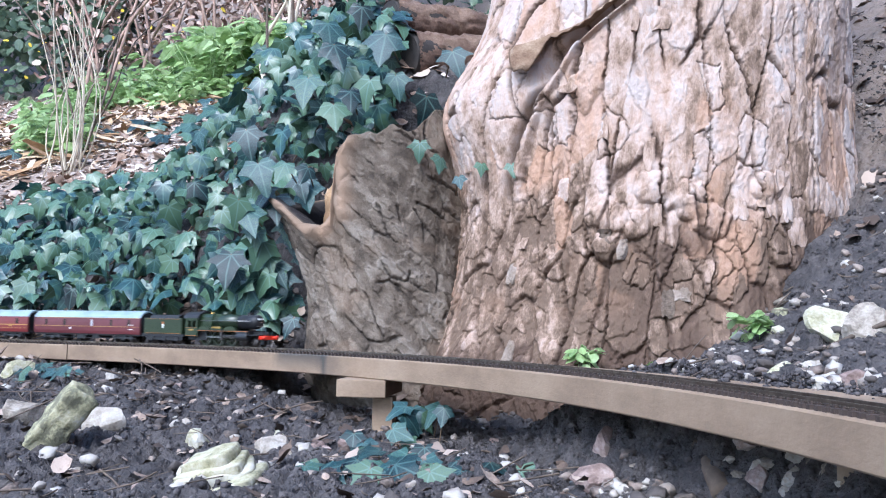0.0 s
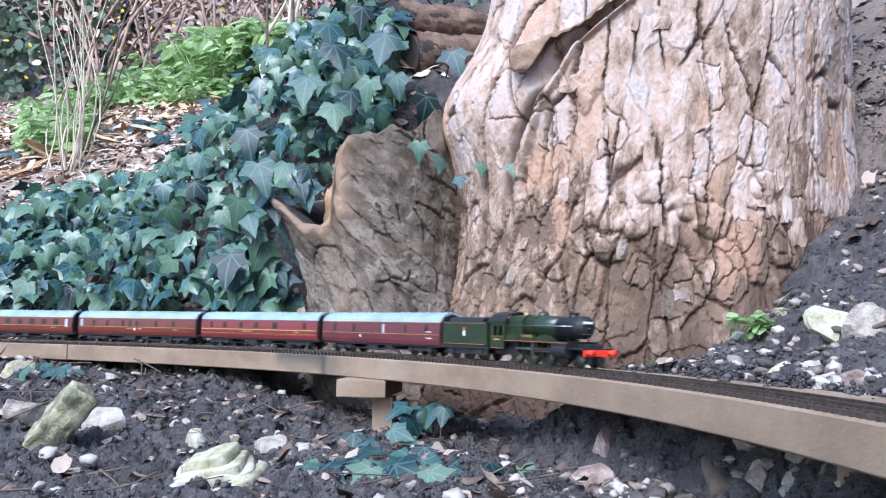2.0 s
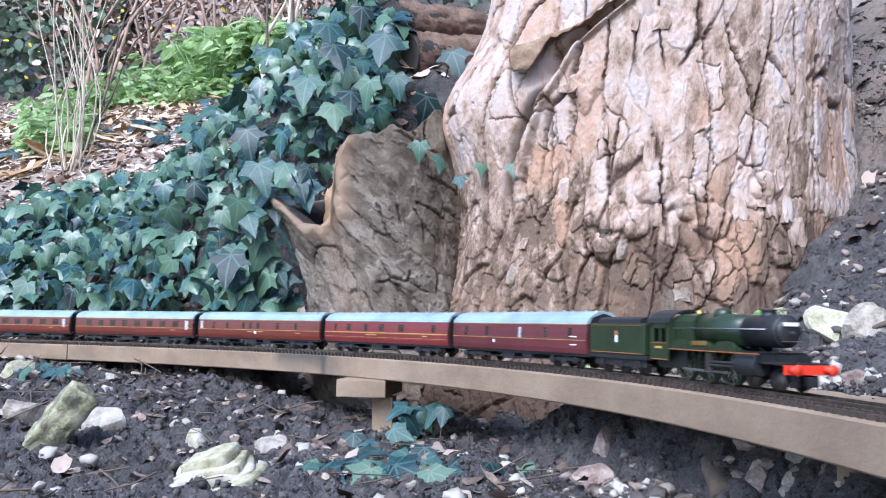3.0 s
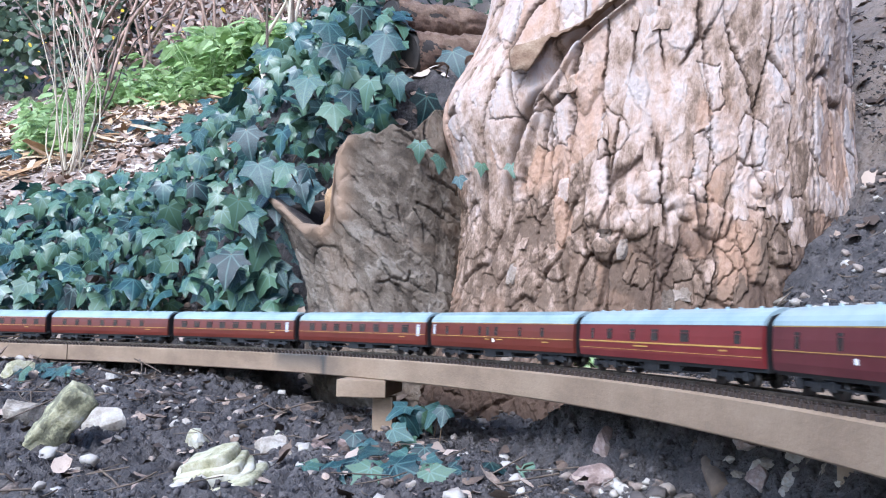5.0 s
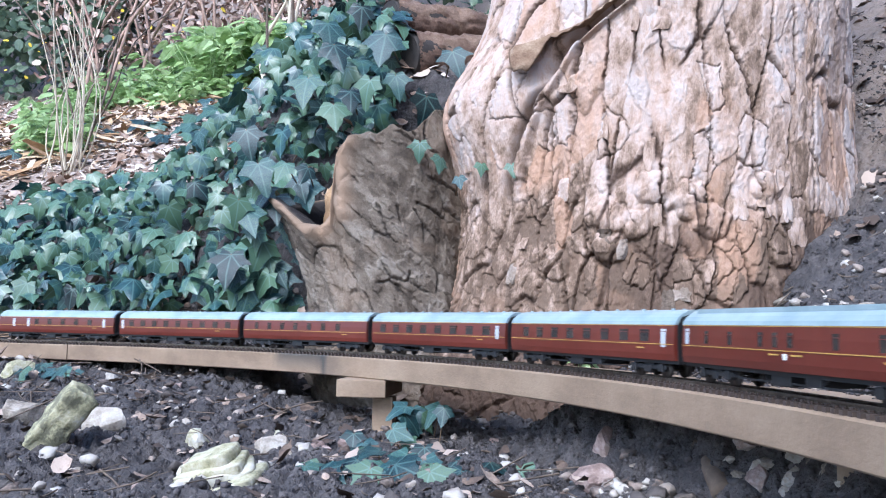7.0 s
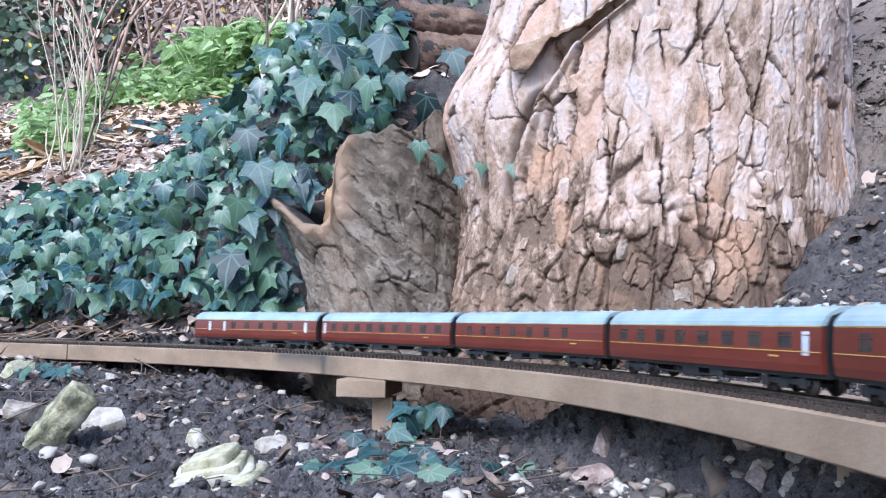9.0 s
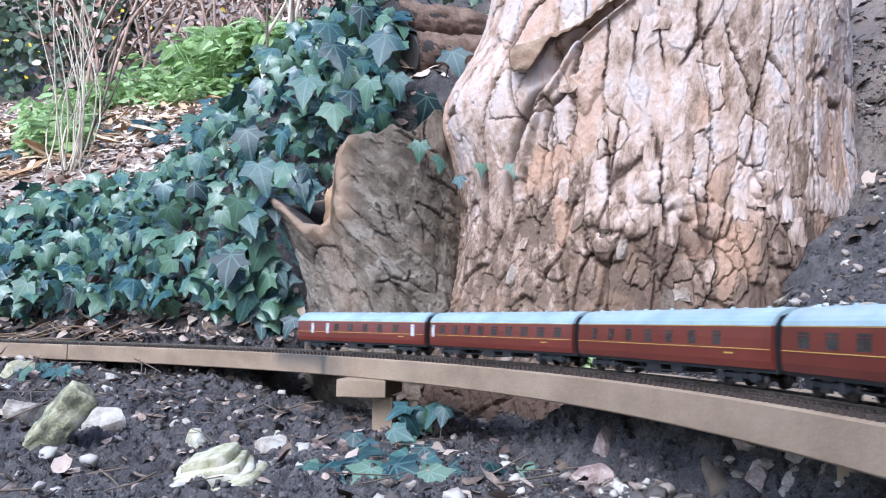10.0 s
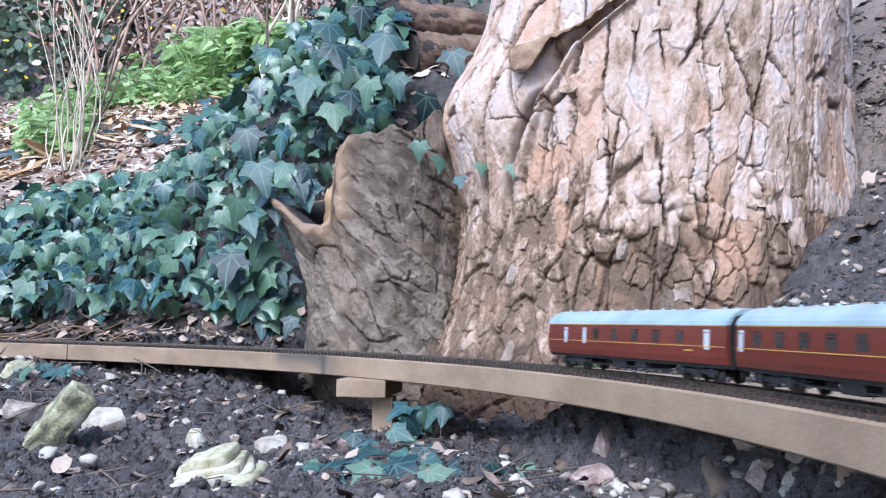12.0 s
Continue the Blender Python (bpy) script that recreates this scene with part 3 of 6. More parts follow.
def build_stump():
    stump = new("tree_stump")
    stump.location = (*STUMP, 0)
    deg = np.concatenate([np.linspace(-120, 100, 470), np.linspace(104, 236, 40)])
    a = deg * math.pi / 180
    rim = np.interp(deg, [-120, -90, -72, -57, -42, -35, -30, -22, 0, 20, 45, 70, 100, 150, 240], [0.245, 0.248, 0.225, 0.19, 0.184, 0.20, 0.285, 0.318, 0.325, 0.335, 0.38, 0.41, 0.41, 0.30, 0.25])
    rim = rim + 0.010 * vnoise(deg / 5.0, deg * 0 + 0.5, 3) * step(-30, -15, deg) * step(110, 95, deg)
    rows = 330
    t = np.linspace(0, 1, rows)
    a2, t2 = np.meshgrid(a, t)
    rim2 = np.broadcast_to(rim, a2.shape)
    z = -0.18 + (rim2 + 0.18) * t2
    u = a2 * STUMP_R
    deg2 = np.degrees(a2)
    across, along = u * 0.76 + z * 0.65, z * 0.76 - u * 0.65
    e1, n1, x1, y1 = flakes(across, along, 57, 0.034, 0.085, 0.3)
    e2, n2, x2, y2 = flakes(across + 0.4, along, 61, 0.013, 0.034, 0.45)
    e3, n3, x3, y3 = flakes(across + 0.8, along, 64, 0.006, 0.012, 0.5)
    split = np.exp(-(e1 / 0.0011) ** 2) * step(-0.3, 0.2, vnoise(u * 30, z * 30, 61))
    relief = 0.0018 * n1 + 0.002 * x1 * n1 - 0.006 * split + 0.0018 * (n2 > 0.5) * (n2 + 0.8 * x2) * step(0, 0.001, e2) + 0.0009 * (n3 > 0.5) * step(0, 0.0008, e3)
    num = 0.3 * n1 + 0.35 * n2 * (n2 > 0.5) + 0.25 * n3 + 0.1
    # a smooth rolled lip of healed wood along the broken rim
    lip = np.exp(-((rim2 - z - 0.010) / 0.015) ** 2) * step(-12, -26, deg2) * step(-125, -95, deg2)
    lip = np.maximum(lip, np.exp(-((deg2 + 27) / 5.5) ** 2) * step(0.175, 0.20, z) * step(0.335, 0.30, z))
    r = STUMP_R + relief * (1 - 0.85 * lip) + 0.010 * lip + 0.0005 * lip * np.sin(z * 300 + 6 * vnoise(u * 40, z * 40, 6)) + 0.02 * np.exp(-(np.maximum(z, -0.03) + 0.05) / 0.06) + 0.006 * fbm(a2 * 3, z * 9, 3, 14) + 0.068 * step(0.07, 0.27, z) * np.exp(-((a2 + 1.65) / 0.75) ** 2)
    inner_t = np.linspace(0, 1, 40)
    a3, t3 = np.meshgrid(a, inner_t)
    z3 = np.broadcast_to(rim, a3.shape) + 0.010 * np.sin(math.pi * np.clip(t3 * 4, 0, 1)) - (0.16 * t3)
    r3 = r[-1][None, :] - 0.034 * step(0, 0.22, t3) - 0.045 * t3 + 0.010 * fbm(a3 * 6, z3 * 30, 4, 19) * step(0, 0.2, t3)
    r_all, z_all, a_all = np.concatenate([r, r3]), np.concatenate([z, z3]), np.concatenate([a2, a3])
    lean = -0.05 * z_all
    pts = np.stack([r_all * np.sin(a_all) + lean, -r_all * np.cos(a_all), z_all], -1)
    data = grid_mesh("shell", pts, wrap=True)
    # healed lip in lighter orange-brown, the light it catches put into its colour
    field(data, "plate", np.concatenate([np.clip(num + 0.2 * lip, 0, 1), 0.3 + 0 * a3]))
    bare = step(0.2, 0.5, fbm(u * 14 + 1, z * 12, 3, 21)) * 0.2
    field(data, "second_tone", np.concatenate([np.clip(0.85 * lip + bare, 0, 1), 0.7 * step(0.05, 0.0, t3)]))
    # darkness of the hollow, and half of it in the splits, painted near-black
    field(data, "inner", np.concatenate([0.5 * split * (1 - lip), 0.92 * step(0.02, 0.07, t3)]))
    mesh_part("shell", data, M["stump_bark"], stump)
    bm = bmesh.new()
    bmesh.ops.create_icosphere(bm, subdivisions=4, radius=1)
    for v in bm.verts:
        k = 1 + 0.35 * noise.fractal(v.co * 2.2, 1.0, 2.0, 4)
        v.co = Vector((-0.100 + 0.018 * v.co.x * k, -0.02 + 0.02 * v.co.y * k, 0.215 + 0.055 * v.co.z * k))
    part("rotten_core", bm, M["chips"], stump, "crumbling yellowish rotten wood in the hollow")
    tagged(stump, "hollow broken stump with slanting brown bark and a notched rim", "tree stump")


build_trunk()
build_stump()

# ---- the raised board and its track ----
def swept(name, s0, s1, step_s, outline, mat, parent, label="", tops=None):
    """A bar of the given outline (distance towards the trees, height) that follows the line."""
    s = np.arange(s0, s1 + 1e-6, step_s)
    if s[-1] < s1 - 1e-4:
        s = np.append(s, s1)
    rows = []
    for o, h in outline:
        x, y, _ = rail_at(s, o)
        rows.append(np.stack([x, y, np.full(len(s), h)], -1))
    pts = np.stack(rows, 1)
    n = len(outline)
    data_pts = pts.reshape(-1, 3)
    idx = np.arange(len(s) * n).reshape(len(s), n)
    nxt = np.roll(idx, -1, 1)
    quads = np.stack([idx[:-1], nxt[:-1], nxt[1:], idx[1:]], -1).reshape(-1, 4)
    faces = quads.tolist() + [list(idx[0]), list(idx[-1][::-1])]
    data = bpy.data.meshes.new(name)
    data.from_pydata(data_pts.tolist(), [], faces)
    bm = bmesh.new()
    bm.from_mesh(data)
    bmesh.ops.recalc_face_normals(bm, faces=bm.faces)
    bm.to_mesh(data)
    bm.free()
    return mesh_part(name, data, mat, parent, label, smooth=False)


BOARD_TOP, BOARD_LOW, BOARD_NEAR, BOARD_FAR = -0.0058, -0.0305, -0.0200, 0.0900
JOINTS = [-3.3, -2.1, -0.945, -0.395, 0.62, 1.7, 2.9]


def build_board():
    for k, (a, b) in enumerate(zip(JOINTS, JOINTS[1:])):
        e, near = 0.0012, BOARD_NEAR - (0.0010 if k % 2 else 0.0)
        outline = [(near, BOARD_LOW + e), (near, BOARD_TOP - e), (near + e, BOARD_TOP), (BOARD_FAR - e, BOARD_TOP), (BOARD_FAR, BOARD_TOP - e), (BOARD_FAR, BOARD_LOW), (near + e, BOARD_LOW)]
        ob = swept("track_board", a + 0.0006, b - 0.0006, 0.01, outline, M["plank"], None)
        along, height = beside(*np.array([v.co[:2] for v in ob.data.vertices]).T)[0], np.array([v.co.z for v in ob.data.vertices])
        # darker slanting patch left of the joint, fainter darkening just right of it
        field(ob.data, "second_tone", 0.9 * step(-0.51, -0.485, along + 4.3 * (height - BOARD_TOP)) * (along < -0.394) + 0.35 * step(-0.32, -0.395, along) * (along > -0.396))
        tagged(ob, "long weathered grey-brown softwood board carrying the model track", "board", "boards under the track")


def build_track():
    track = new("model_track")
    for o, name in ((-0.00825, "rail"), (0.00825, "rail")):
        w, f = 0.0005, 0.0011
        swept(name, -3.25, 2.85, 0.012, [(o - f, -0.0030), (o - f, -0.0026), (o - w * 0.6, -0.0022), (o - w, -0.0008), (o - w, 0), (o + w, 0), (o + w, -0.0008), (o + w * 0.6, -0.0022), (o + f, -0.0026), (o + f, -0.0030)], M["rail"], track, "tarnished metal rail")
    bm = bmesh.new()
    box(bm, -0.00165, 0.00165, -0.0165, 0.0165, -0.0058, -0.0031)
    for o in (-0.00825, 0.00825):
        for sgn in (-1, 1):
            box(bm, -0.0011, 0.0011, o + sgn * 0.0017 - 0.0011, o + sgn * 0.0017 + 0.0011, -0.0032, -0.0019)
    data = bpy.data.meshes.new("sleeper")
    bm.to_mesh(data)
    bm.free()
    data.materials.append(M["sleeper"])
    pitch = 0.0074
    verts = np.array([v.co for v in data.vertices])
    faces = [list(p.vertices) for p in data.polygons]
    far_v, far_f = [], []
    for k, s in enumerate(np.arange(-3.24, 2.84, pitch)):
        x, y, ang = rail_at(s)
        if -0.45 < s < 0.42:
            ob = new("sleeper", data)
            ob.parent, ob.matrix_basis = track, pose(x, y, 0, 0, 0, math.degrees(ang))
        else:
            c, d = math.cos(ang), math.sin(ang)
            base = len(far_v)
            far_v.extend((x + c * p[0] - d * p[1], y + d * p[0] + c * p[1], p[2]) for p in verts.tolist())
            far_f.extend([base + i for i in f] for f in faces)
    rest = bpy.data.meshes.new("sleepers_beyond")
    rest.from_pydata(far_v, [], far_f)
    tagged(mesh_part("sleepers_beyond", rest, M["sleeper"], track, smooth=False), kind="stuff")
    tagged(track, "narrow model railway track with brown sleepers and tarnished rails", "model track")


def build_trestle(x, y, turn, wide, high, post_x, post_w, base):
    """A post with a wooden block on top, under the board."""
    trestle = new("trestle")
    trestle.matrix_basis = pose(x, y, 0, 0, 0, turn)
    bm = bmesh.new()
    box(bm, -wide / 2, wide / 2, 0, 0.11, BOARD_LOW - high, BOARD_LOW - 0.0002, 0.0012)
    part("block", bm, M["plank"], trestle, "", False)
    bm = bmesh.new()
    box(bm, post_x - post_w / 2, post_x + post_w / 2, 0.022, 0.022 + post_w, base, BOARD_LOW - high - 0.0002, 0.0012)
    part("post", bm, M["plank"], trestle, "", False)
    tagged(trestle, "short wooden post with a block holding up the board", "trestle", "posts under the board")


build_board()
build_track()
build_trestle(-0.095, 1.035, -8, 0.060, 0.021, 0.022, 0.025, -0.16)
build_trestle(0.215, 0.505, -80, 0.03, 0.003, 0.0, 0.024, -0.16)

# ---- the train ----
BODY_L = 0.2545
PITCHES = [0.2458, 0.2562] + [0.267] * 6
SIDE = [(0.0172, 0.0130), (0.0182, 0.0175), (0.0185, 0.0240), (0.0182, 0.0310), (0.0174, 0.0385)]
ARCH = [(0.0178, 0.0385), (0.0168, 0.0412), (0.0145, 0.0440), (0.0110, 0.0466), (0.0060, 0.0488), (0.0, 0.0496)]


def both(half):
    return half + [(-y, z) for y, z in reversed(half) if y > 1e-6]


def side_y(z):
    return float(np.interp(z, [p[1] for p in SIDE], [p[0] for p in SIDE]))


def build_coach(name, length, paint, label, line, windows, badge, ribs=False):
    """A corridor coach, its length along x. windows: (place along the side as a fraction, width in mm, low, high, pale)."""
    coach = new(name)
    h = length / 2
    bm = bmesh.new()
    extruded(bm, both(SIDE), -h, h)
    part("body", bm, paint, coach, "", False)
    bm = bmesh.new()
    extruded(bm, both(ARCH), -h - 0.0004, h + 0.0004)
    part("roof", bm, M["roof"], coach, "grey arched roof", False)
    if ribs:
        for y in (-0.0107, 0.0107):
            bm = bmesh.new()
            box(bm, -h + 0.01, h - 0.01, y - 0.0009, y + 0.0009, 0.0462, 0.0492)
            part("roof_rib", bm, M["roof"], coach, "", False)
    else:
        bm = bmesh.new()
        rod(bm, (0, 0, -0.001), (0, 0, 0.001), 0.0016, 0.0012, 8)
        vent = bpy.data.meshes.new("roof_vent")
        bm.to_mesh(vent)
        bm.free()
        vent.materials.append(M["roof"])
        for k in range(7):
            for y in (-0.005, 0.005):
                ob = new("roof_vent", vent)
                ob.parent, ob.location = coach, (-h + length * (k + 0.5) / 7, y, 0.0495)
    for sgn in (-1, 1):
        for z, t in line:
            bm = bmesh.new()
            y = side_y(z) * sgn
            box(bm, -h + 0.001, h - 0.001, min(y, y + sgn * 0.00025), max(y, y + sgn * 0.00025), z - t / 2, z + t / 2)
            part("lining", bm, M["yellow"], coach, "thin yellow line", False)
        for f, w, z0, z1, pale in windows:
            x = -h + f * length if sgn < 0 else h - f * length
            w = w / 1000
            ym = side_y((z0 + z1) / 2)
            bm = bmesh.new()
            y0, y1 = sorted((sgn * (ym - 0.0006), sgn * (ym + 0.00022)))
            box(bm, x - w / 2, x + w / 2, y0, y1, z0, z1)
            pane = part("window", bm, M["pale_pane"] if pale else M["pane"], coach, "pale blanked window" if pale else "", False)
            bm = bmesh.new()
            ya, yb = sorted((sgn * (ym + 0.0001), sgn * (ym + 0.0005)))
            box(bm, x - w / 2 - 0.0005, x + w / 2 + 0.0005, ya, yb, z1 - 0.0022, z1 - 0.0018)
            part("window_bar", bm, paint, pane, "", False)
        for f, w, z, t, mat in badge:
            x = -h + f * length if sgn < 0 else h - f * length
            bm = bmesh.new()
            y = side_y(z) * sgn
            box(bm, x - w / 2, x + w / 2, min(y, y + sgn * 0.0003), max(y, y + sgn * 0.0003), z - t / 2, z + t / 2)
            part("marking", bm, M[mat], coach, "", False)
    for e in (-1, 1):
        bm = bmesh.new()
        half = [(0.0150, 0.0105), (0.0160, 0.0300), (0.0155, 0.0385), (0.0120, 0.0440), (0.0, 0.0475)]
        extruded(bm, both(half), e * (h + 0.0002), e * (h + 0.0012))
        box(bm, min(e * h, e * (h + 0.0052)), max(e * h, e * (h + 0.0052)), -0.0065, 0.0065, 0.012, 0.041)
        for y in (-0.0115, 0.0115):
            rod(bm, (e * h, y, 0.0135), (e * (h + 0.0045), y, 0.0135), 0.0012, 0.0012, 8)
            rod(bm, (e * (h + 0.0045), y, 0.0135), (e * (h + 0.0052), y, 0.0135), 0.0028, 0.0028, 10)
        part("corridor_end", bm, M["black"], coach, "black corridor end with buffers", False)
    bm = bmesh.new()
    box(bm, -h, h, -0.0150, 0.0150, 0.0105, 0.0132)
    for y in (-0.0125, 0.0125):
        box(bm, -0.060, 0.060, y - 0.0007, y + 0.0007, 0.0058, 0.0068)
        for x in (-0.06, -0.025, 0.025, 0.06):
            rod(bm, (x, y, 0.0062), (x * 1.25, y, 0.011), 0.0007, 0.0007, 6)
    part("underframe", bm, M["black"], coach, "", False)
    bm = bmesh.new()
    box(bm, -0.022, -0.002, -0.0140, 0.0140, 0.0045, 0.0110, 0.0006)
    box(bm, 0.012, 0.026, -0.0140, 0.0140, 0.0058, 0.0110, 0.0006)
    part("battery_box", bm, M["black"], coach, "", False)
    for e in (-1, 1):
        bx = e * (h - 0.038)
        bm = bmesh.new()
        for y in (-0.0125, 0.0125):
            box(bm, bx - 0.022, bx + 0.022, y - 0.0010, y + 0.0010, 0.0058, 0.0090, 0.0004)
            for ax in (-0.0165, 0.0165):
                box(bm, bx + ax - 0.0030, bx + ax + 0.0030, y - 0.0022, y + 0.0022, 0.0042, 0.0100, 0.0005)
            box(bm, bx - 0.004, bx + 0.004, y - 0.0016, y + 0.0016, 0.0036, 0.0086, 0.0004)
        box(bm, bx - 0.006, bx + 0.006, -0.012, 0.012, 0.007, 0.0106)
        bogie = part("bogie", bm, M["black"], coach, "", False)
        for ax in (-0.0165, 0.0165):
            bm = bmesh.new()
            for y in (-1, 1):
                turned(bm, [(y * 0.0066, 0.0062), (y * 0.0074, 0.0062), (y * 0.0078, 0.0059), (y * 0.0098, 0.0057)], 20, "Y", (bx + ax, 0, 0.0059))
            rod(bm, (bx + ax, -0.008, 0.0059), (bx + ax, 0.008, 0.0059), 0.0009)
            part("wheelset", bm, M["wheel"], bogie, "", True)
    tagged(coach, label, "model coach", "coaches of the train")
    return coach


def windows_row(n, f0, f1, w, z0=0.0262, z1=0.0350, pale=()):
    return [(f0 + (f1 - f0) * k / max(1, n - 1), w, z0, z1, k in pale) for k in range(n)]


LINE, TWO = [(0.0245, 0.0005), (0.0381, 0.0005)], [(0.0245, 0.0009), (0.0200, 0.0003)]
EMBLEM = [(0.5, 0.0035, 0.0212, 0.0035, "white"), (0.455, 0.010, 0.0222, 0.0009, "yellow"), (0.545, 0.010, 0.0222, 0.0009, "yellow")]
NUMBER = [(0.84, 0.009, 0.0215, 0.0010, "yellow")]


def build_train():
    """Coaches in running order, with the place of each middle behind the tender."""
    train = []
    back = 0.0
    for k, length in enumerate(PITCHES):
        body = length - 0.0145
        if k == 0:
            ob = build_coach("model_coach", body, M["plum"], "plum-coloured model parcels coach with pale grey roof", [(0.0381, 0.0005), (0.0245, 0.0004)],
                             [(0.56, 4, 0.025, 0.035, True), (0.12, 5, 0.026, 0.035, False), (0.3, 5, 0.026, 0.035, False), (0.74, 5, 0.026, 0.035, False), (0.9, 5, 0.026, 0.035, False)], [(0.36, 0.003, 0.0212, 0.003, "white"), (0.92, 0.009, 0.0275, 0.0009, "white"), (0.92, 0.009, 0.0205, 0.0009, "white")])
        elif k == 1:
            ob = build_coach("model_coach", body, M["crimson"], "crimson model van coach with bold yellow line", [(0.0250, 0.0010), (0.0195, 0.0003)],
                             [(f, w, 0.0270, 0.0350, False) for f, w in ((0.10, 5), (0.22, 8), (0.37, 7), (0.50, 9), (0.66, 10), (0.90, 6))], [(0.42, 0.02, 0.0225, 0.0010, "yellow"), (0.84, 0.008, 0.0225, 0.0010, "yellow")])
        elif k == 2:
            ob = build_coach("model_coach", body, M["maroon"], "maroon model brake coach with roundel and ridged roof", LINE,
                             [(0.03, 5, 0.0255, 0.036, True)] + [(f, 5, 0.0262, 0.0345, False) for f in (0.14, 0.26, 0.40, 0.46, 0.52, 0.68, 0.82)], EMBLEM + NUMBER, True)
        else:
            ends = {3: (0.95,), 4: (0.95,), 5: (), 6: (0.03,), 7: (0.135, 0.265, 0.92)}[k]
            n, f0, f1, w = {3: (8, 0.12, 0.86, 11), 4: (8, 0.1, 0.88, 12), 5: (7, 0.12, 0.79, 8), 6: (9, 0.11, 0.92, 10), 7: (5, 0.34, 0.8, 9)}[k]
            ob = build_coach("model_coach", body, M["maroon"], {5: "maroon model coach with seven separate windows", 7: "maroon model brake coach at the end of the train"}.get(k, "maroon model coach with a row of wide windows"), LINE,
                             windows_row(n, f0, f1, w) + [(f, 5.5, 0.0225, 0.0355, True) for f in ends], NUMBER)
        train.append((ob, back - length / 2, body / 2 - 0.038))
        back -= length
    return train


def build_engine():
    """A green tender engine, front towards +x, standing on the rails."""
    engine = new("model_locomotive")
    L = 0.160
    front, rear = L / 2, -L / 2
    bm = bmesh.new()
    turned(bm, [(rear + 0.052, 0.0114), (rear + 0.075, 0.0112), (front - 0.052, 0.0098)], 32, "X", (0, 0, 0.0352))
    part("boiler", bm, M["green"], engine, "dark green boiler")
    bm = bmesh.new()
    outline = [(0.0115, 0.0225), (0.0122, 0.0330), (0.0118, 0.0410), (0.0090, 0.0450), (0.0042, 0.0465), (0.0, 0.0467)]
    extruded(bm, both(outline), rear + 0.030, rear + 0.056)
    part("firebox", bm, M["green"], engine, "", False)
    for x in (rear + 0.062, rear + 0.080, front - 0.0525):
        bm = bmesh.new()
        r = 0.0116 - 0.0015 * (x - rear - 0.052) / 0.056
        turned(bm, [(x - 0.0005, r), (x + 0.0005, r)], 32, "X", (0, 0, 0.0352))
        part("boiler_band", bm, M["black"], engine)
    bm = bmesh.new()
    turned(bm, [(front - 0.0515, 0.0100), (front - 0.019, 0.0100), (front - 0.0180, 0.0094)], 32, "X", (0, 0, 0.0352))
    smokebox = part("smokebox", bm, M["black"], engine, "black smokebox")
    bm = bmesh.new()
    turned(bm, [(front - 0.0182, 0.0086), (front - 0.0168, 0.0080), (front - 0.0156, 0.0052), (front - 0.0152, 0.0010)], 28, "X", (0, 0, 0.0352))
    part("smokebox_door", bm, M["black"], smokebox)
    bm = bmesh.new()
    box(bm, front - 0.0156, front - 0.0144, -0.0048, 0.0048, 0.0383, 0.0405)
    part("number_plate", bm, M["white"], smokebox, "small white plate", False)
    bm = bmesh.new()
    box(bm, front - 0.0160, front - 0.0146, -0.0060, 0.0060, 0.0290, 0.0296)
    rod(bm, (front - 0.017, 0, 0.0345), (front - 0.0125, 0, 0.0345), 0.0008)
    part("door_handle", bm, M["steel"], smokebox, "", False)
    bm = bmesh.new()
    turned(bm, [(0.0430, 0.0062), (0.0452, 0.0044), (0.0474, 0.0045), (0.0481, 0.0052), (0.0486, 0.0048)], 20, "Z", (front - 0.036, 0, 0))
    part("chimney", bm, M["black"], engine, "short black chimney")
    bm = bmesh.new()
    turned(bm, [(0.0430, 0.0072), (0.0472, 0.0058), (0.0492, 0.0050), (0.0500, 0.0026)], 20, "Z", (front - 0.086, 0, 0))
    part("dome", bm, M["green"], engine)
    bm = bmesh.new()
    turned(bm, [(0.0440, 0.0025), (0.0490, 0.0022)], 12, "Z", (rear + 0.044, 0, 0))
    part("safety_valve", bm, M["brass"], engine)
    # cab
    bm = bmesh.new()
    for y in (-1, 1):
        y0, y1 = sorted((y * 0.0165, y * 0.0174))
        box(bm, rear + 0.004, rear + 0.031, y0, y1, 0.0130, 0.0262)
        box(bm, rear + 0.004, rear + 0.010, y0, y1, 0.0262, 0.0402)
        box(bm, rear + 0.0175, rear + 0.020, y0, y1, 0.0262, 0.0402)
        box(bm, rear + 0.0275, rear + 0.031, y0, y1, 0.0262, 0.0402)
        box(bm, rear + 0.004, rear + 0.031, y0, y1, 0.0360, 0.0402)
    box(bm, rear + 0.0300, rear + 0.0312, -0.0172, 0.0172, 0.0220, 0.0430)
    part("cab", bm, M["green"], engine, "green cab with side windows", False)
    bm = bmesh.new()
    outer = [(0.0178, 0.0398), (0.0165, 0.0432), (0.0125, 0.0468), (0.0065, 0.0490), (0.0, 0.0497)]
    inner = [(0.0, 0.0485), (0.0062, 0.0478), (0.0118, 0.0457), (0.0155, 0.0425), (0.0167, 0.0396)]
    ring = outer + [(-y, z) for y, z in reversed(outer[:-1])] + [(-y, z) for y, z in reversed(inner) if y > 0] + inner
    extruded(bm, ring, rear, rear + 0.033)
    part("cab_roof", bm, M["black"], engine, "black cab roof", False)
    for y in (-1, 1):
        bm = bmesh.new()
        y0, y1 = sorted((y * 0.0173, y * 0.0178))
        box(bm, rear + 0.012, rear + 0.022, y0, y1, 0.0215, 0.0232)
        part("number_bar", bm, M["yellow"], engine, "", False)
        bm = bmesh.new()
        box(bm, rear + 0.005, rear + 0.030, y0, y1, 0.0136, 0.0141)
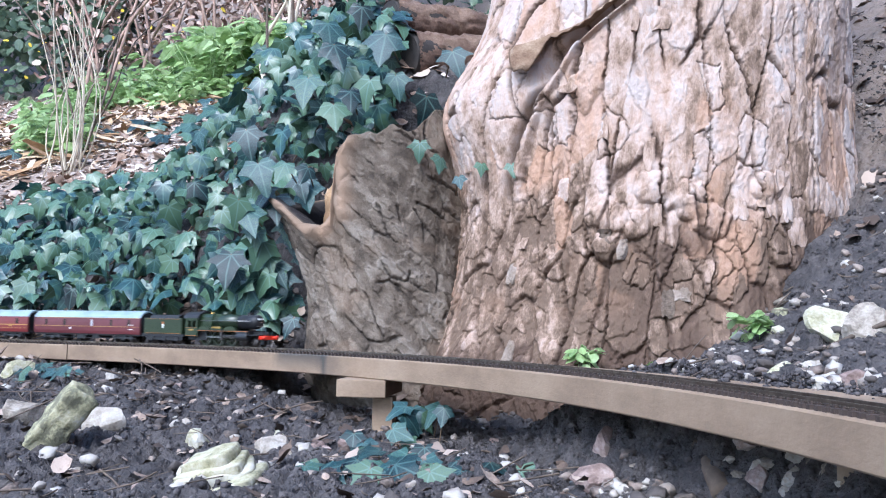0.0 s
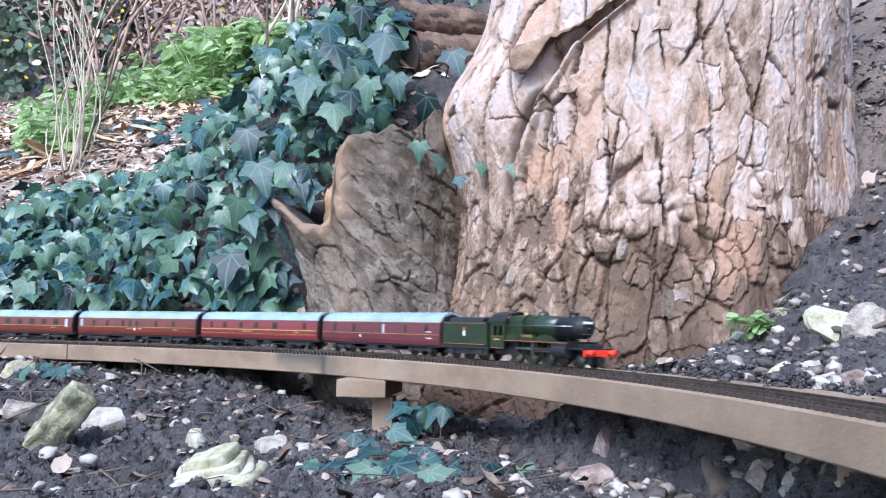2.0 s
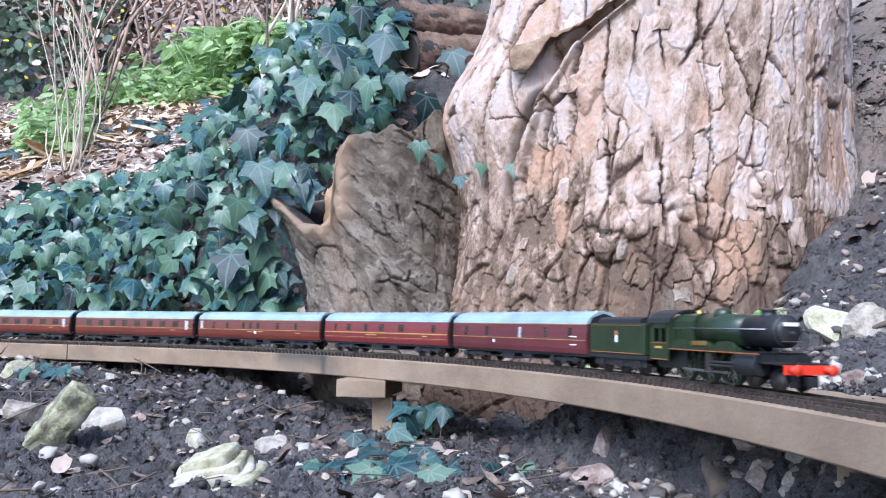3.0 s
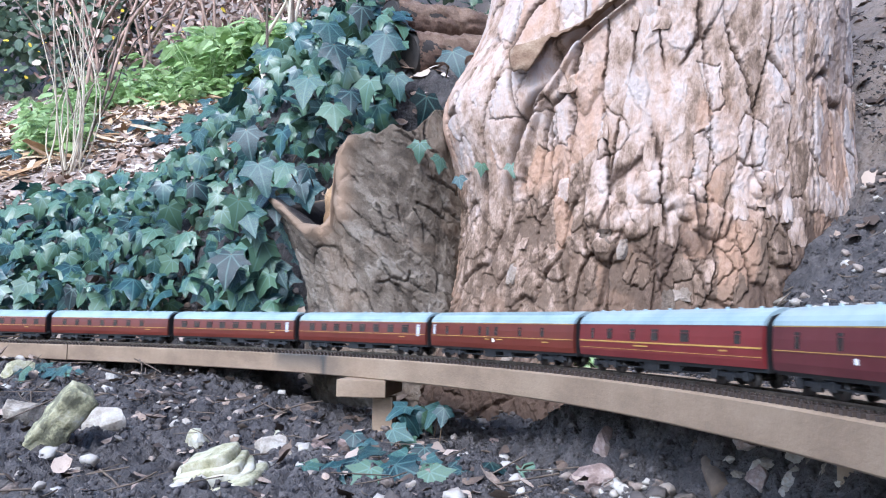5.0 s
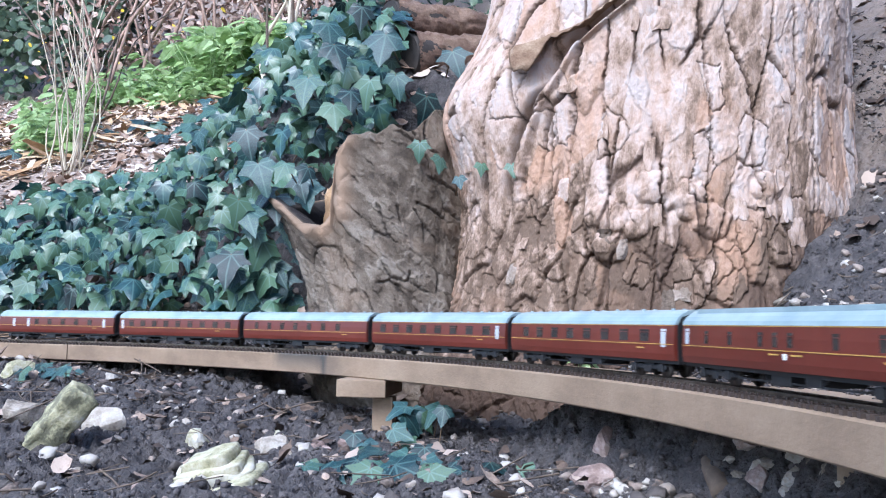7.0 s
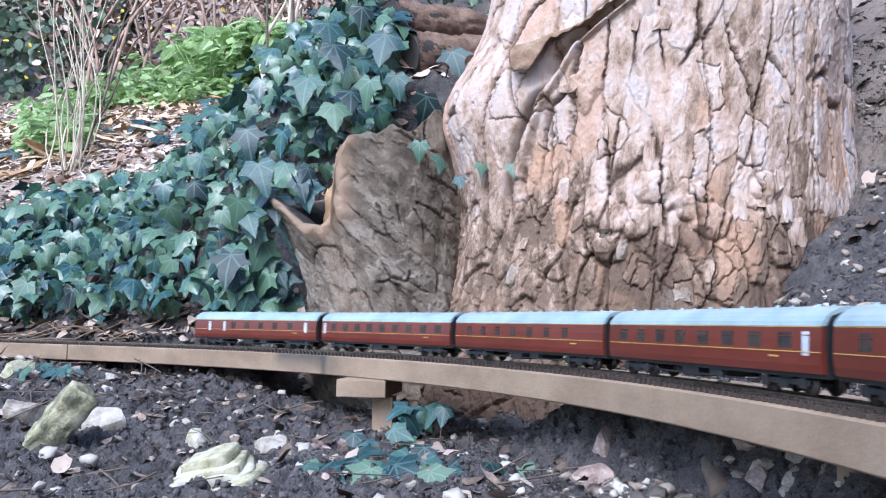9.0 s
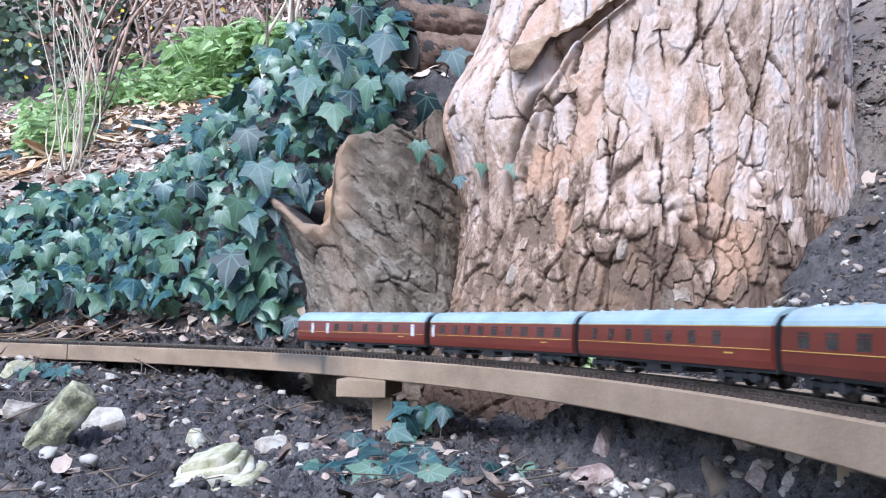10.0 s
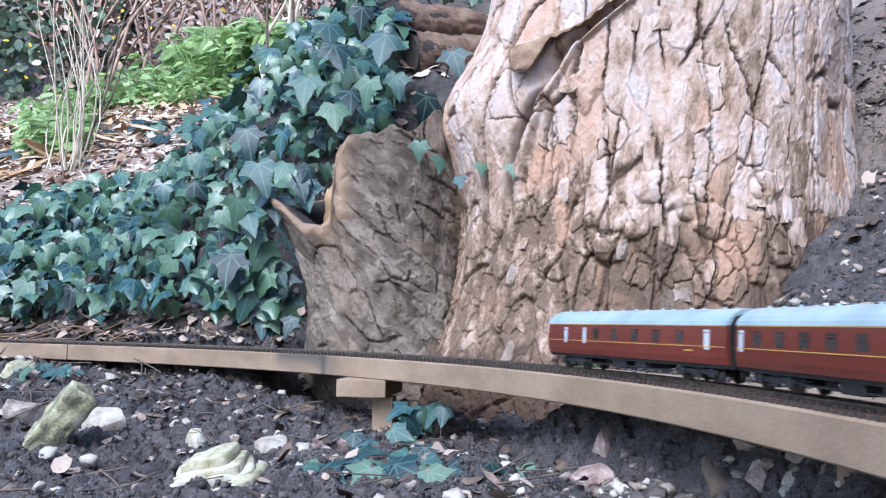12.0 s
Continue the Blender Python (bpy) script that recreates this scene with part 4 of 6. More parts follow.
        box(bm, rear + 0.005, rear + 0.030, y0, y1, 0.0252, 0.0256)
        part("cab_lining", bm, M["orange"], engine, "orange cab lining", False)
    # running plate, splashers, frames
    bm = bmesh.new()
    box(bm, rear + 0.030, front - 0.022, -0.0168, 0.0168, 0.0212, 0.0224)
    box(bm, front - 0.024, front - 0.002, -0.0160, 0.0160, 0.0160, 0.0172)
    box(bm, front - 0.026, front - 0.022, -0.0160, 0.0160, 0.0160, 0.0224)
    part("running_plate", bm, M["black"], engine, "", False)
    for y in (-1, 1):
        bm = bmesh.new()
        y0, y1 = sorted((y * 0.0168, y * 0.0172))
        box(bm, rear + 0.030, front - 0.022, y0, y1, 0.0213, 0.0219)
        part("footplate_edge", bm, M["orange"], engine, "orange-lined footplate edge", False)
        for x in DRIVERS:
            bm = bmesh.new()
            pts = [(x + 0.0125 * math.cos(t), 0.0222 + 0.0062 * math.sin(t)) for t in np.linspace(0, math.pi, 12)]
            y0, y1 = sorted((y * 0.0118, y * 0.0160))
            p = [bm.verts.new((a, y0, b)) for a, b in pts]
            q = [bm.verts.new((a, y1, b)) for a, b in pts]
            for k in range(len(p)):
                m = (k + 1) % len(p)
                bm.faces.new((p[k], p[m], q[m], q[k]))
            bm.faces.new(p), bm.faces.new(q)
            bmesh.ops.recalc_face_normals(bm, faces=bm.faces)
            part("splasher", bm, M["green"], engine, "", False)
        bm = bmesh.new()
        y0, y1 = sorted((y * 0.0160, y * 0.0166))
        box(bm, DRIVERS[1] - 0.009, DRIVERS[1] + 0.009, y0, y1, 0.0250, 0.0278, 0.0003)
        part("nameplate", bm, M["brass"], engine, "small brass nameplate", False)
        bm = bmesh.new()
        turned(bm, [(front - 0.046, 0.0056), (front - 0.044, 0.0062), (front - 0.026, 0.0062), (front - 0.024, 0.0056)], 24, "X", (0, y * 0.0138, 0.0142))
        box(bm, front - 0.046, front - 0.024, min(y * 0.010, y * 0.0182), max(y * 0.010, y * 0.0182), 0.0150, 0.0212, 0.0006)
        part("cylinder", bm, M["black"], engine, "black cylinder block", False)
        bm = bmesh.new()
        rod(bm, (front - 0.075, y * 0.0172, 0.0150), (front - 0.046, y * 0.0172, 0.0150), 0.0008)
        rod(bm, (front - 0.075, y * 0.0172, 0.0128), (front - 0.046, y * 0.0172, 0.0128), 0.0008)
        box(bm, front - 0.078, front - 0.074, min(y * 0.0150, y * 0.0186), max(y * 0.0150, y * 0.0186), 0.0090, 0.0205)
        part("slide_bars", bm, M["wheel"], engine, "", False)
        bm = bmesh.new()
        rod(bm, (rear + 0.034, y * 0.0142, 0.0362), (front - 0.022, y * 0.0126, 0.0362), 0.0005)
        part("handrail", bm, M["steel"], engine)
    bm = bmesh.new()
    for y in (-0.0052, 0.0052):
        box(bm, rear + 0.008, front - 0.004, y - 0.0008, y + 0.0008, 0.0078, 0.0212)
    box(bm, rear + 0.004, rear + 0.045, -0.0105, 0.0105, 0.0080, 0.0222)
    part("frames", bm, M["black"], engine, "", False)
    bm = bmesh.new()
    box(bm, front - 0.002, front, -0.0150, 0.0150, 0.0105, 0.0160, 0.0003)
    beam = part("buffer_beam", bm, M["red"], engine, "bright red buffer beam", False)
    for y in (-0.0115, 0.0115):
        bm = bmesh.new()
        turned(bm, [(front, 0.0022), (front + 0.0035, 0.0017), (front + 0.0036, 0.0012), (front + 0.0062, 0.0012), (front + 0.0064, 0.0034), (front + 0.0070, 0.0032)], 18, "X", (0, y, 0.0135))
        part("buffer", bm, M["red"], beam)
    bm = bmesh.new()
    box(bm, front - 0.003, front + 0.004, -0.0020, 0.0020, 0.0040, 0.0095, 0.0004)
    box(bm, front - 0.006, front - 0.001, -0.0075, -0.0050, 0.0035, 0.0100)
    box(bm, front - 0.006, front - 0.001, 0.0050, 0.0075, 0.0035, 0.0100)
    part("coupling", bm, M["black"], engine, "", False)
    # leading bogie
    for x in (front - 0.016, front - 0.040):
        bm = bmesh.new()
        for y in (-1, 1):
            turned(bm, [(y * 0.0066, 0.0068), (y * 0.0074, 0.0068), (y * 0.0078, 0.0064), (y * 0.0096, 0.0062)], 20, "Y", (x, 0, 0.0064))
        rod(bm, (x, -0.008, 0.0064), (x, 0.008, 0.0064), 0.001)
        part("bogie_wheelset", bm, M["wheel"], engine)
    wheels = []
    for x in DRIVERS:
        for y in (-1, 1):
            hub = new("driving_wheel", bpy.data.meshes.new("driving_wheel"))
            bm = bmesh.new()
            r = 0.0125
            for k in range(32):
                t0, t1 = 2 * math.pi * k / 32, 2 * math.pi * (k + 1) / 32
                prof = [(0.0066, r + 0.0006), (0.0074, r + 0.0006), (0.0078, r), (0.0100, r - 0.0001), (0.0100, r - 0.0018), (0.0066, r - 0.0018)]
                for (d0, ra), (d1, rb) in zip(prof, prof[1:] + prof[:1]):
                    bm.faces.new([bm.verts.new((q * math.cos(t), y * d, q * math.sin(t))) for q, d, t in ((ra, d0, t0), (ra, d0, t1), (rb, d1, t1), (rb, d1, t0))])
            for k in range(14):
                t = 2 * math.pi * k / 14
                rod(bm, (0.002 * math.cos(t), y * 0.0088, 0.002 * math.sin(t)), ((r - 0.001) * math.cos(t), y * 0.0086, (r - 0.001) * math.sin(t)), 0.0006, 0.0005, 4)
            turned(bm, [(y * 0.0070, 0.0028), (y * 0.0102, 0.0026)], 12, "Y")
            rod(bm, (CRANK, y * 0.0098, 0), (CRANK, y * 0.0122, 0), 0.0011, 0.0011, 8)
            bmesh.ops.remove_doubles(bm, verts=bm.verts, dist=1e-6)
            bmesh.ops.recalc_face_normals(bm, faces=bm.faces)
            bm.to_mesh(hub.data)
            bm.free()
            hub.data.materials.append(M["green_black"])
            hub.parent = engine
            wheels.append((hub, x, r))
    rods = []
    for y in (-1, 1):
        bm = bmesh.new()
        y0, y1 = sorted((y * 0.0114, y * 0.0122))
        box(bm, DRIVERS[0] - 0.002, DRIVERS[2] + 0.002, y0, y1, -0.0008, 0.0008, 0.0002)
        rods.append((part("coupling_rod", bm, M["steel"], engine, "bright steel coupling rod", False), y))
    tagged(engine, "dark green model steam locomotive with red buffer beam", "model locomotive")
    # tender
    tender = new("model_tender")
    T = 0.084
    h = T / 2
    bm = bmesh.new()
    box(bm, -h, h - 0.004, -0.0165, 0.0165, 0.0150, 0.0392, 0.0010)
    part("tank", bm, M["green"], tender, "green tank", False)
    bm = bmesh.new()
    outline = [(0.0160, 0.0385), (0.0150, 0.0425), (0.0120, 0.0440), (0.0, 0.0445)]
    extruded(bm, both(outline), -h + 0.012, h - 0.010)
    part("coal_bunker", bm, M["black"], tender, "black coal load", False)
    for y in (-1, 1):
        y0, y1 = sorted((y * 0.0165, y * 0.0168))
        for za, zb in ((0.0160, 0.0165), (0.0376, 0.0380)):
            bm = bmesh.new()
            box(bm, -h + 0.003, h - 0.007, y0, y1, za, zb)
            part("lining", bm, M["orange"], tender, "thin orange line", False)
        for za, zb, w, mat in ((0.0245, 0.0300, 0.0034, "white"), (0.0300, 0.0335, 0.0046, "orange")):
            bm = bmesh.new()
            box(bm, -0.001 - w / 2, -0.001 + w / 2, y0, sorted((y * 0.0165, y * 0.0170))[1] if y > 0 else y1, za, zb)
            part("crest", bm, M[mat], tender, "small painted crest", False)
    bm = bmesh.new()
    box(bm, -h - 0.001, h, -0.0160, 0.0160, 0.0118, 0.0150)
    for y in (-0.0130, 0.0130):
        box(bm, -h + 0.004, h - 0.004, y - 0.0008, y + 0.0008, 0.0060, 0.0118)
        for x in TENDER_AXLES:
            box(bm, x - 0.004, x + 0.004, y - 0.0022, y + 0.0022, 0.0050, 0.0110, 0.0005)
    part("tender_frame", bm, M["black"], tender, "", False)
    bm = bmesh.new()
    box(bm, -h - 0.0035, -h - 0.001, -0.0160, 0.0160, 0.0110, 0.0155)
    box(bm, -h - 0.0014, -h - 0.0002, -0.0155, 0.0155, 0.0150, 0.0400)
    part("rear_panel", bm, M["black"], tender, "", False)
    for x in TENDER_AXLES:
        bm = bmesh.new()
        for y in (-1, 1):
            turned(bm, [(y * 0.0066, 0.0078), (y * 0.0074, 0.0078), (y * 0.0078, 0.0073), (y * 0.0098, 0.0071)], 20, "Y", (x, 0, 0.0073))
        rod(bm, (x, -0.008, 0.0073), (x, 0.008, 0.0073), 0.001)
        part("wheelset", bm, M["wheel"], tender)
    tagged(tender, "dark green model tender with black coal and small crest", "model tender")
    return engine, tender, wheels, rods


DRIVERS, CRANK, TENDER_AXLES = (-0.037, -0.0095, 0.018), 0.0042, (-0.027, 0.0, 0.026)
M["green_black"] = material("dark green wheel enamel", [(0.012, 0.018, 0.010), (0.03, 0.04, 0.02)], 0.45, scale=60, fine=700, bump=0.05)

# ---- leaves, stones and litter ----
def leaf_shape(half, mid, fold, droop, rng):
    """A flat leaf from half an outline, folded at its midrib: points, triangles and flat measures."""
    pts, uv = [], []

    def put(x, y):
        pts.append((x, y, -fold * abs(x) - droop * y * y + rng.uniform(-0.03, 0.03)))
        uv.append((x, y))
        return len(pts) - 1

    mids = [put(0, y) for y in mid]
    tris = []
    jit = [(rng.uniform(0.88, 1.12), rng.uniform(0.88, 1.12)) for _ in half]
    for sgn in (1, -1):
        o = [put(sgn * x * j, y * k) for (x, y), (j, k) in zip(half, jit)]
        m = 0
        seq = []
        for k in range(len(o) - 1):
            seq.append((mids[m], o[k], o[k + 1]))
            while m + 2 < len(mids) and mid[m + 1] < half[k + 1][1] + 0.02:
                seq.append((mids[m], o[k + 1], mids[m + 1]))
                m += 1
        seq.append((mids[m], o[-1], mids[m + 1]))
        while m + 2 < len(mids):
            m += 1
            seq.append((mids[m], o[-1], mids[m + 1]))
        tris += [t if sgn > 0 else t[::-1] for t in seq]
    return np.array(pts), np.array(tris), np.array(uv)


IVY_HALF = [(0.10, -0.13), (0.28, -0.19), (0.38, -0.02), (0.47, 0.10), (0.60, 0.27), (0.38, 0.36), (0.27, 0.46), (0.22, 0.63), (0.11, 0.84)]
OVAL_HALF = [(0.16, 0.02), (0.32, 0.2), (0.36, 0.4), (0.27, 0.65), (0.12, 0.86)]
DRY_HALF = [(0.2, 0.0), (0.36, 0.25), (0.3, 0.6), (0.12, 0.85)]
_rng = random.Random(12)
IVY = [leaf_shape(IVY_HALF, [0, 0.3, 0.62, 1.0], _rng.uniform(-0.1, 0.5), _rng.uniform(0.0, 0.5), _rng) for _ in range(9)]
OVAL = [leaf_shape(OVAL_HALF, [0, 0.35, 0.7, 1.0], _rng.uniform(0.0, 0.3), _rng.uniform(0.0, 0.3), _rng) for _ in range(4)]
DRY = [leaf_shape(DRY_HALF, [0, 0.3, 0.65, 1.0], _rng.uniform(-0.5, 0.5), _rng.uniform(-0.6, 0.6), _rng) for _ in range(8)]
CHIP = [leaf_shape([(0.12, 0.0), (0.14, 0.5), (0.1, 0.9)], [0, 0.4, 0.8, 1.0], _rng.uniform(-0.3, 0.3), _rng.uniform(-0.15, 0.15), _rng) for _ in range(4)]


def shape_mesh(name, shape, mat):
    pts, tris, uv = shape
    data = raw_mesh(name, pts, tris)
    layer = data.uv_layers.new(name="flat")
    layer.data.foreach_set("uv", uv[tris.ravel()].astype(np.float32).ravel())
    data.materials.append(mat)
    data.polygons.foreach_set("use_smooth", [True] * len(tris))
    return data


def joined(name, shapes, poses, mat, parent=None, flat=True, smooth=True):
    """Many small pieces in one mesh."""
    rng = random.Random(5)
    vs, fs, us, base = [], [], [], 0
    for m in poses:
        pts, tris, uv = rng.choice(shapes)
        a = np.array(m)
        vs.append(pts @ a[:3, :3].T + a[:3, 3])
        fs.append(tris + base)
        us.append(uv[tris.ravel()])
        base += len(pts)
    data = raw_mesh(name, np.concatenate(vs), np.concatenate(fs))
    if flat:
        data.uv_layers.new(name="flat").data.foreach_set("uv", np.concatenate(us).astype(np.float32).ravel())
    return tagged(mesh_part(name, data, mat, parent, smooth=smooth), kind="stuff")


def facing(place, normal, tip, size):
    """The pose of a leaf by its normal and the way its tip points."""
    n = Vector(normal).normalized()
    t = Vector(tip)
    t = (t - n * t.dot(n))
    t = t.normalized() if t.length > 1e-4 else n.orthogonal().normalized()
    m = Matrix((t.cross(n), t, n)).transposed().to_4x4()
    return Matrix.Translation(place) @ m @ Matrix.Scale(size, 4)


def land(x, y):
    return float(ground_height(np.array([x]), np.array([y]))[0])


def land_many(x, y):
    h = 0.02
    z = ground_height(x, y)
    nx, ny = -(ground_height(x + h, y) - z) / h, -(ground_height(x, y + h) - z) / h
    return z, np.stack([nx, ny, np.ones_like(nx)], -1)


def build_ivy_bank():
    """Ivy over the bank and up round the stump and the logs."""
    rng = np.random.default_rng(3)
    n = 21000
    x, y = rng.uniform(-1.75, 0.02, n), rng.uniform(1.38, 2.45, n)
    s, off = beside(x, y)
    top = np.interp(s, [-2.2, -1.25, -1.0, -0.8, -0.65], [0.40, 0.42, 0.50, 0.66, 0.85])
    keep = (off > 0.165 + 0.03 * vnoise(x * 12, y * 12, 3)) & (off < top + 0.10 * vnoise(x * 7, y * 7, 9)) & (s < -0.36)
    ratio = x / y
    z, nor = land_many(x, y)
    inside = np.hypot(x - STUMP[0] + 0.03, y - STUMP[1]) < STUMP_R + 0.015
    keep &= ~inside & (ratio < np.interp(z, [0.0, 0.22, 0.3, 0.45, 0.6], [-0.155, -0.185, -0.105, -0.062, -0.06]))
    # thin out where the cover is looser
    keep &= rng.uniform(0, 1, n) < np.interp(off, [0.15, 0.3, 0.5, 0.8], [0.38, 0.36, 0.29, 0.27]) * np.interp(s, [-1.0, -0.8, -0.65], [1.0, 1.25, 2.9])
    idx = np.nonzero(keep)[0]
    near = idx[(ratio[idx] > -0.56)]
    near = near[np.argsort(y[near])]
    singles = set(near[:: max(1, len(near) // 290)][:290].tolist())
    ivy = new("ivy")
    meshes = [shape_mesh("ivy_leaf", sh, M["ivy"]) for sh in IVY]
    poses = []
    for i in idx.tolist():
        r = rng.normal(0, 0.6, 3)
        g = nor[i] / np.linalg.norm(nor[i])
        normal = g * 0.55 + np.array([0.05, -0.55, 0.42]) + r
        size = rng.uniform(0.028, 0.052) * (1.0 if rng.uniform() > 0.3 else 0.6)
        lift = rng.uniform(0.006, 0.095)
        p = np.array([x[i], y[i], z[i]]) + g * lift
        m = facing(p, normal, (rng.normal(0, 0.45), -0.5, -0.75), size)
        if i in singles:
            ob = new("leaf", meshes[int(rng.integers(len(meshes)))])
            ob.parent, ob.matrix_basis = ivy, m
        else:
            poses.append(m)
    joined("leaf_cover", IVY, poses, M["ivy"], ivy)
    for k in range(26):
        bm = bmesh.new()
        sx = rng.uniform(-1.05, -0.28)
        sy = float(rng.uniform(1.5, 1.95))
        pts = []
        ang = rng.uniform(0, 6.28)
        for j in range(7):
            z0 = land(sx, sy)
            pts.append((sx, sy, z0 + 0.012 + 0.02 * rng.uniform()))
            ang += rng.normal(0, 0.5)
            sx, sy = sx + 0.045 * math.cos(ang), sy + 0.03 * math.sin(ang)
        tube(bm, [Vector(p) for p in pts], 0.0014, 0.001)
        part("stem", bm, M["ivy_stem"], ivy)
    tagged(ivy, "dense dark green ivy with pale veins covering the bank", "ivy")


def build_ivy_clump(spots, size, seed, label, lift=(0.005, 0.05), up=0.7):
    """A few ivy leaves on short stalks round the given places."""
    rng = np.random.default_rng(seed)
    clump = new("ivy_clump")
    x0, y0 = spots[0][:2]
    clump.location = (x0, y0, land(x0, y0))
    meshes = [shape_mesh("clump_leaf", sh, M["ivy"]) for sh in IVY[:4]]
    for cx, cy, count, spread in spots:
        for _ in range(count):
            x, y = cx + rng.normal(0, spread), cy + rng.normal(0, spread * 0.8)
            foot = Vector((x, y, land(x, y)))
            p = foot + Vector((rng.normal(0, 0.008), rng.normal(-0.004, 0.008), rng.uniform(*lift)))
            m = facing(p, (rng.normal(0, 0.35), -0.55 + rng.normal(0, 0.25), up + rng.normal(0, 0.2)), (rng.normal(0, 0.8), -0.6, -0.3), size * rng.uniform(0.65, 1.1))
            ob = new("leaf", meshes[int(rng.integers(4))])
            ob.parent, ob.matrix_basis = clump, Matrix.Translation(-clump.location) @ m
            bm = bmesh.new()
            rod(bm, foot - clump.location - Vector((0, 0, 0.004)), p - clump.location, 0.0009, 0.0006, 5)
            part("stalk", bm, M["ivy_stem"], clump)
    tagged(clump, label, "ivy", "loose ivy clumps")


HIGH_SPRIG = [(-0.105, 1.464, 0.513, 0.07), (-0.209, 1.482, 0.54, 0.06), (-0.239, 1.471, 0.438, 0.06), (-0.184, 1.396, 0.375, 0.055), (-0.345, 1.479, 0.348, 0.055), (-0.084, 1.421, 0.436, 0.045), (-0.126, 1.412, 0.423, 0.05), (-0.159, 1.423, 0.406, 0.05), (-0.25, 1.345, 0.271, 0.04), (-0.214, 1.345, 0.267, 0.035), (-0.195, 1.466, 0.497, 0.06), (-0.152, 1.508, 0.584, 0.05)]
GAP_SPRIG = [(-0.029, 1.316, 0.371, 0.05), (-0.037, 1.272, 0.296, 0.03), (-0.005, 1.254, 0.27, 0.03), (0.021, 1.237, 0.242, 0.022), (0.053, 1.225, 0.259, 0.022), (0.093, 1.186, 0.252, 0.02), (0.01, 1.368, 0.46, 0.05)]


def build_sprig(points, label, seed):
    """Single larger ivy leaves that stand out on their stalks."""
    rng = np.random.default_rng(seed)
    sprig = new("ivy_sprig")
    meshes = [shape_mesh("sprig_leaf", sh, M["ivy"]) for sh in IVY[:4]]
    for x, y, z, size in points:
        m = facing((x, y, z + size * 0.35), (rng.normal(0, 0.25), -0.8, 0.55 + rng.normal(0, 0.15)), (rng.normal(0, 0.3), -0.4, -0.9), size)
        ob = new("leaf", meshes[int(rng.integers(4))])
        ob.parent, ob.matrix_basis = sprig, m
        bm = bmesh.new()
        rod(bm, (x, y, z + size * 0.35), (x + rng.normal(0, 0.01), y + 0.09, z + size * 0.2 - 0.01), 0.0011, 0.0014, 5)
        part("stalk", bm, M["ivy_stem"], sprig)
    tagged(sprig, label, "ivy", "ivy sprigs")


def build_herb(name, height, leaves, size, seed):
    """An upright herb: stems with paired leaves."""
    rng = np.random.default_rng(seed)
    plant = new(name)
    poses = []
    bm = bmesh.new()
    for _ in range(max(2, leaves // 10)):
        tip = Vector((rng.normal(0, height * 0.35), rng.normal(0, height * 0.35), height * rng.uniform(0.6, 1.1)))
        rod(bm, (0, 0, -0.01), tip, size * 0.03, size * 0.015, 5)
        for j in range(10):
            f = rng.uniform(0.25, 1.0)
            a = rng.uniform(0, 6.28)
            out = Vector((math.cos(a), math.sin(a), rng.uniform(-0.3, 0.3)))
            poses.append(facing(tip * f + out * size * 0.2, (out.x * 0.4 + rng.normal(0, 0.25), out.y * 0.4 - 0.3, 1.0), out, size * rng.uniform(0.6, 1.15)))
    part("stem", bm, M["herb"], plant)
    joined("leaves", OVAL, poses, M["herb"], plant)
    return plant


def stone_mesh(name, seed, mat, rough=0.2, angular=0.35):
    """A worn, angular stone of unit size."""
    rng = random.Random(seed)
    bm = bmesh.new()
    bmesh.ops.create_icosphere(bm, subdivisions=3, radius=0.5)
    cuts = [(Vector((rng.gauss(0, 1), rng.gauss(0, 1), rng.gauss(0, 1))).normalized(), rng.uniform(0.21, 0.40)) for _ in range(14)]
    for v in bm.verts:
        for n, d in cuts:
            over = v.co.dot(n) - d
            if over > 0:
                v.co -= n * over * 0.98
        v.co += v.co.normalized() * (noise.fractal(v.co * 3.0 + Vector((seed, 0, 0)), 1.0, 2.0, 5) * 0.07)
    data = bpy.data.meshes.new(name)
    bm.to_mesh(data)
    bm.free()
    data.materials.append(mat)
    return data


LEFT_STONES = [(-0.458, 0.957, 0.0434, 0.0504, 'p'), (-0.38, 0.973, 0.0467, 0.0343, 'p'), (-0.263, 0.946, 0.0298, 0.0246, 'l'), (-0.293, 1.015, 0.0208, 0.0166, 'p'), (-0.183, 0.927, 0.0326, 0.0301, 'p'), (-0.18, 0.994, 0.0227, 0.016, 'l'), (-0.143, 0.971, 0.0233, 0.0116, 'k'), (-0.332, 0.787, 0.0148, 0.0125, 'p'), (-0.351, 0.837, 0.0144, 0.012, 'p'), (-0.318, 0.81, 0.0196, 0.0127, 'p'), (-0.398, 0.83, 0.017, 0.017, 'l'), (-0.386, 0.812, 0.0107, 0.0083, 'p'), (-0.652, 1.325, 0.0426, 0.0368, 'l'), (-0.489, 1.291, 0.0216, 0.0198, 'p'), (-0.364, 1.198, 0.0148, 0.0231, 'k'), (-0.299, 0.953, 0.0119, 0.0066, 'p'), (-0.257, 1.02, 0.0097, 0.0152, 'p'), (-0.165, 1.051, 0.021, 0.0112, 'k')]
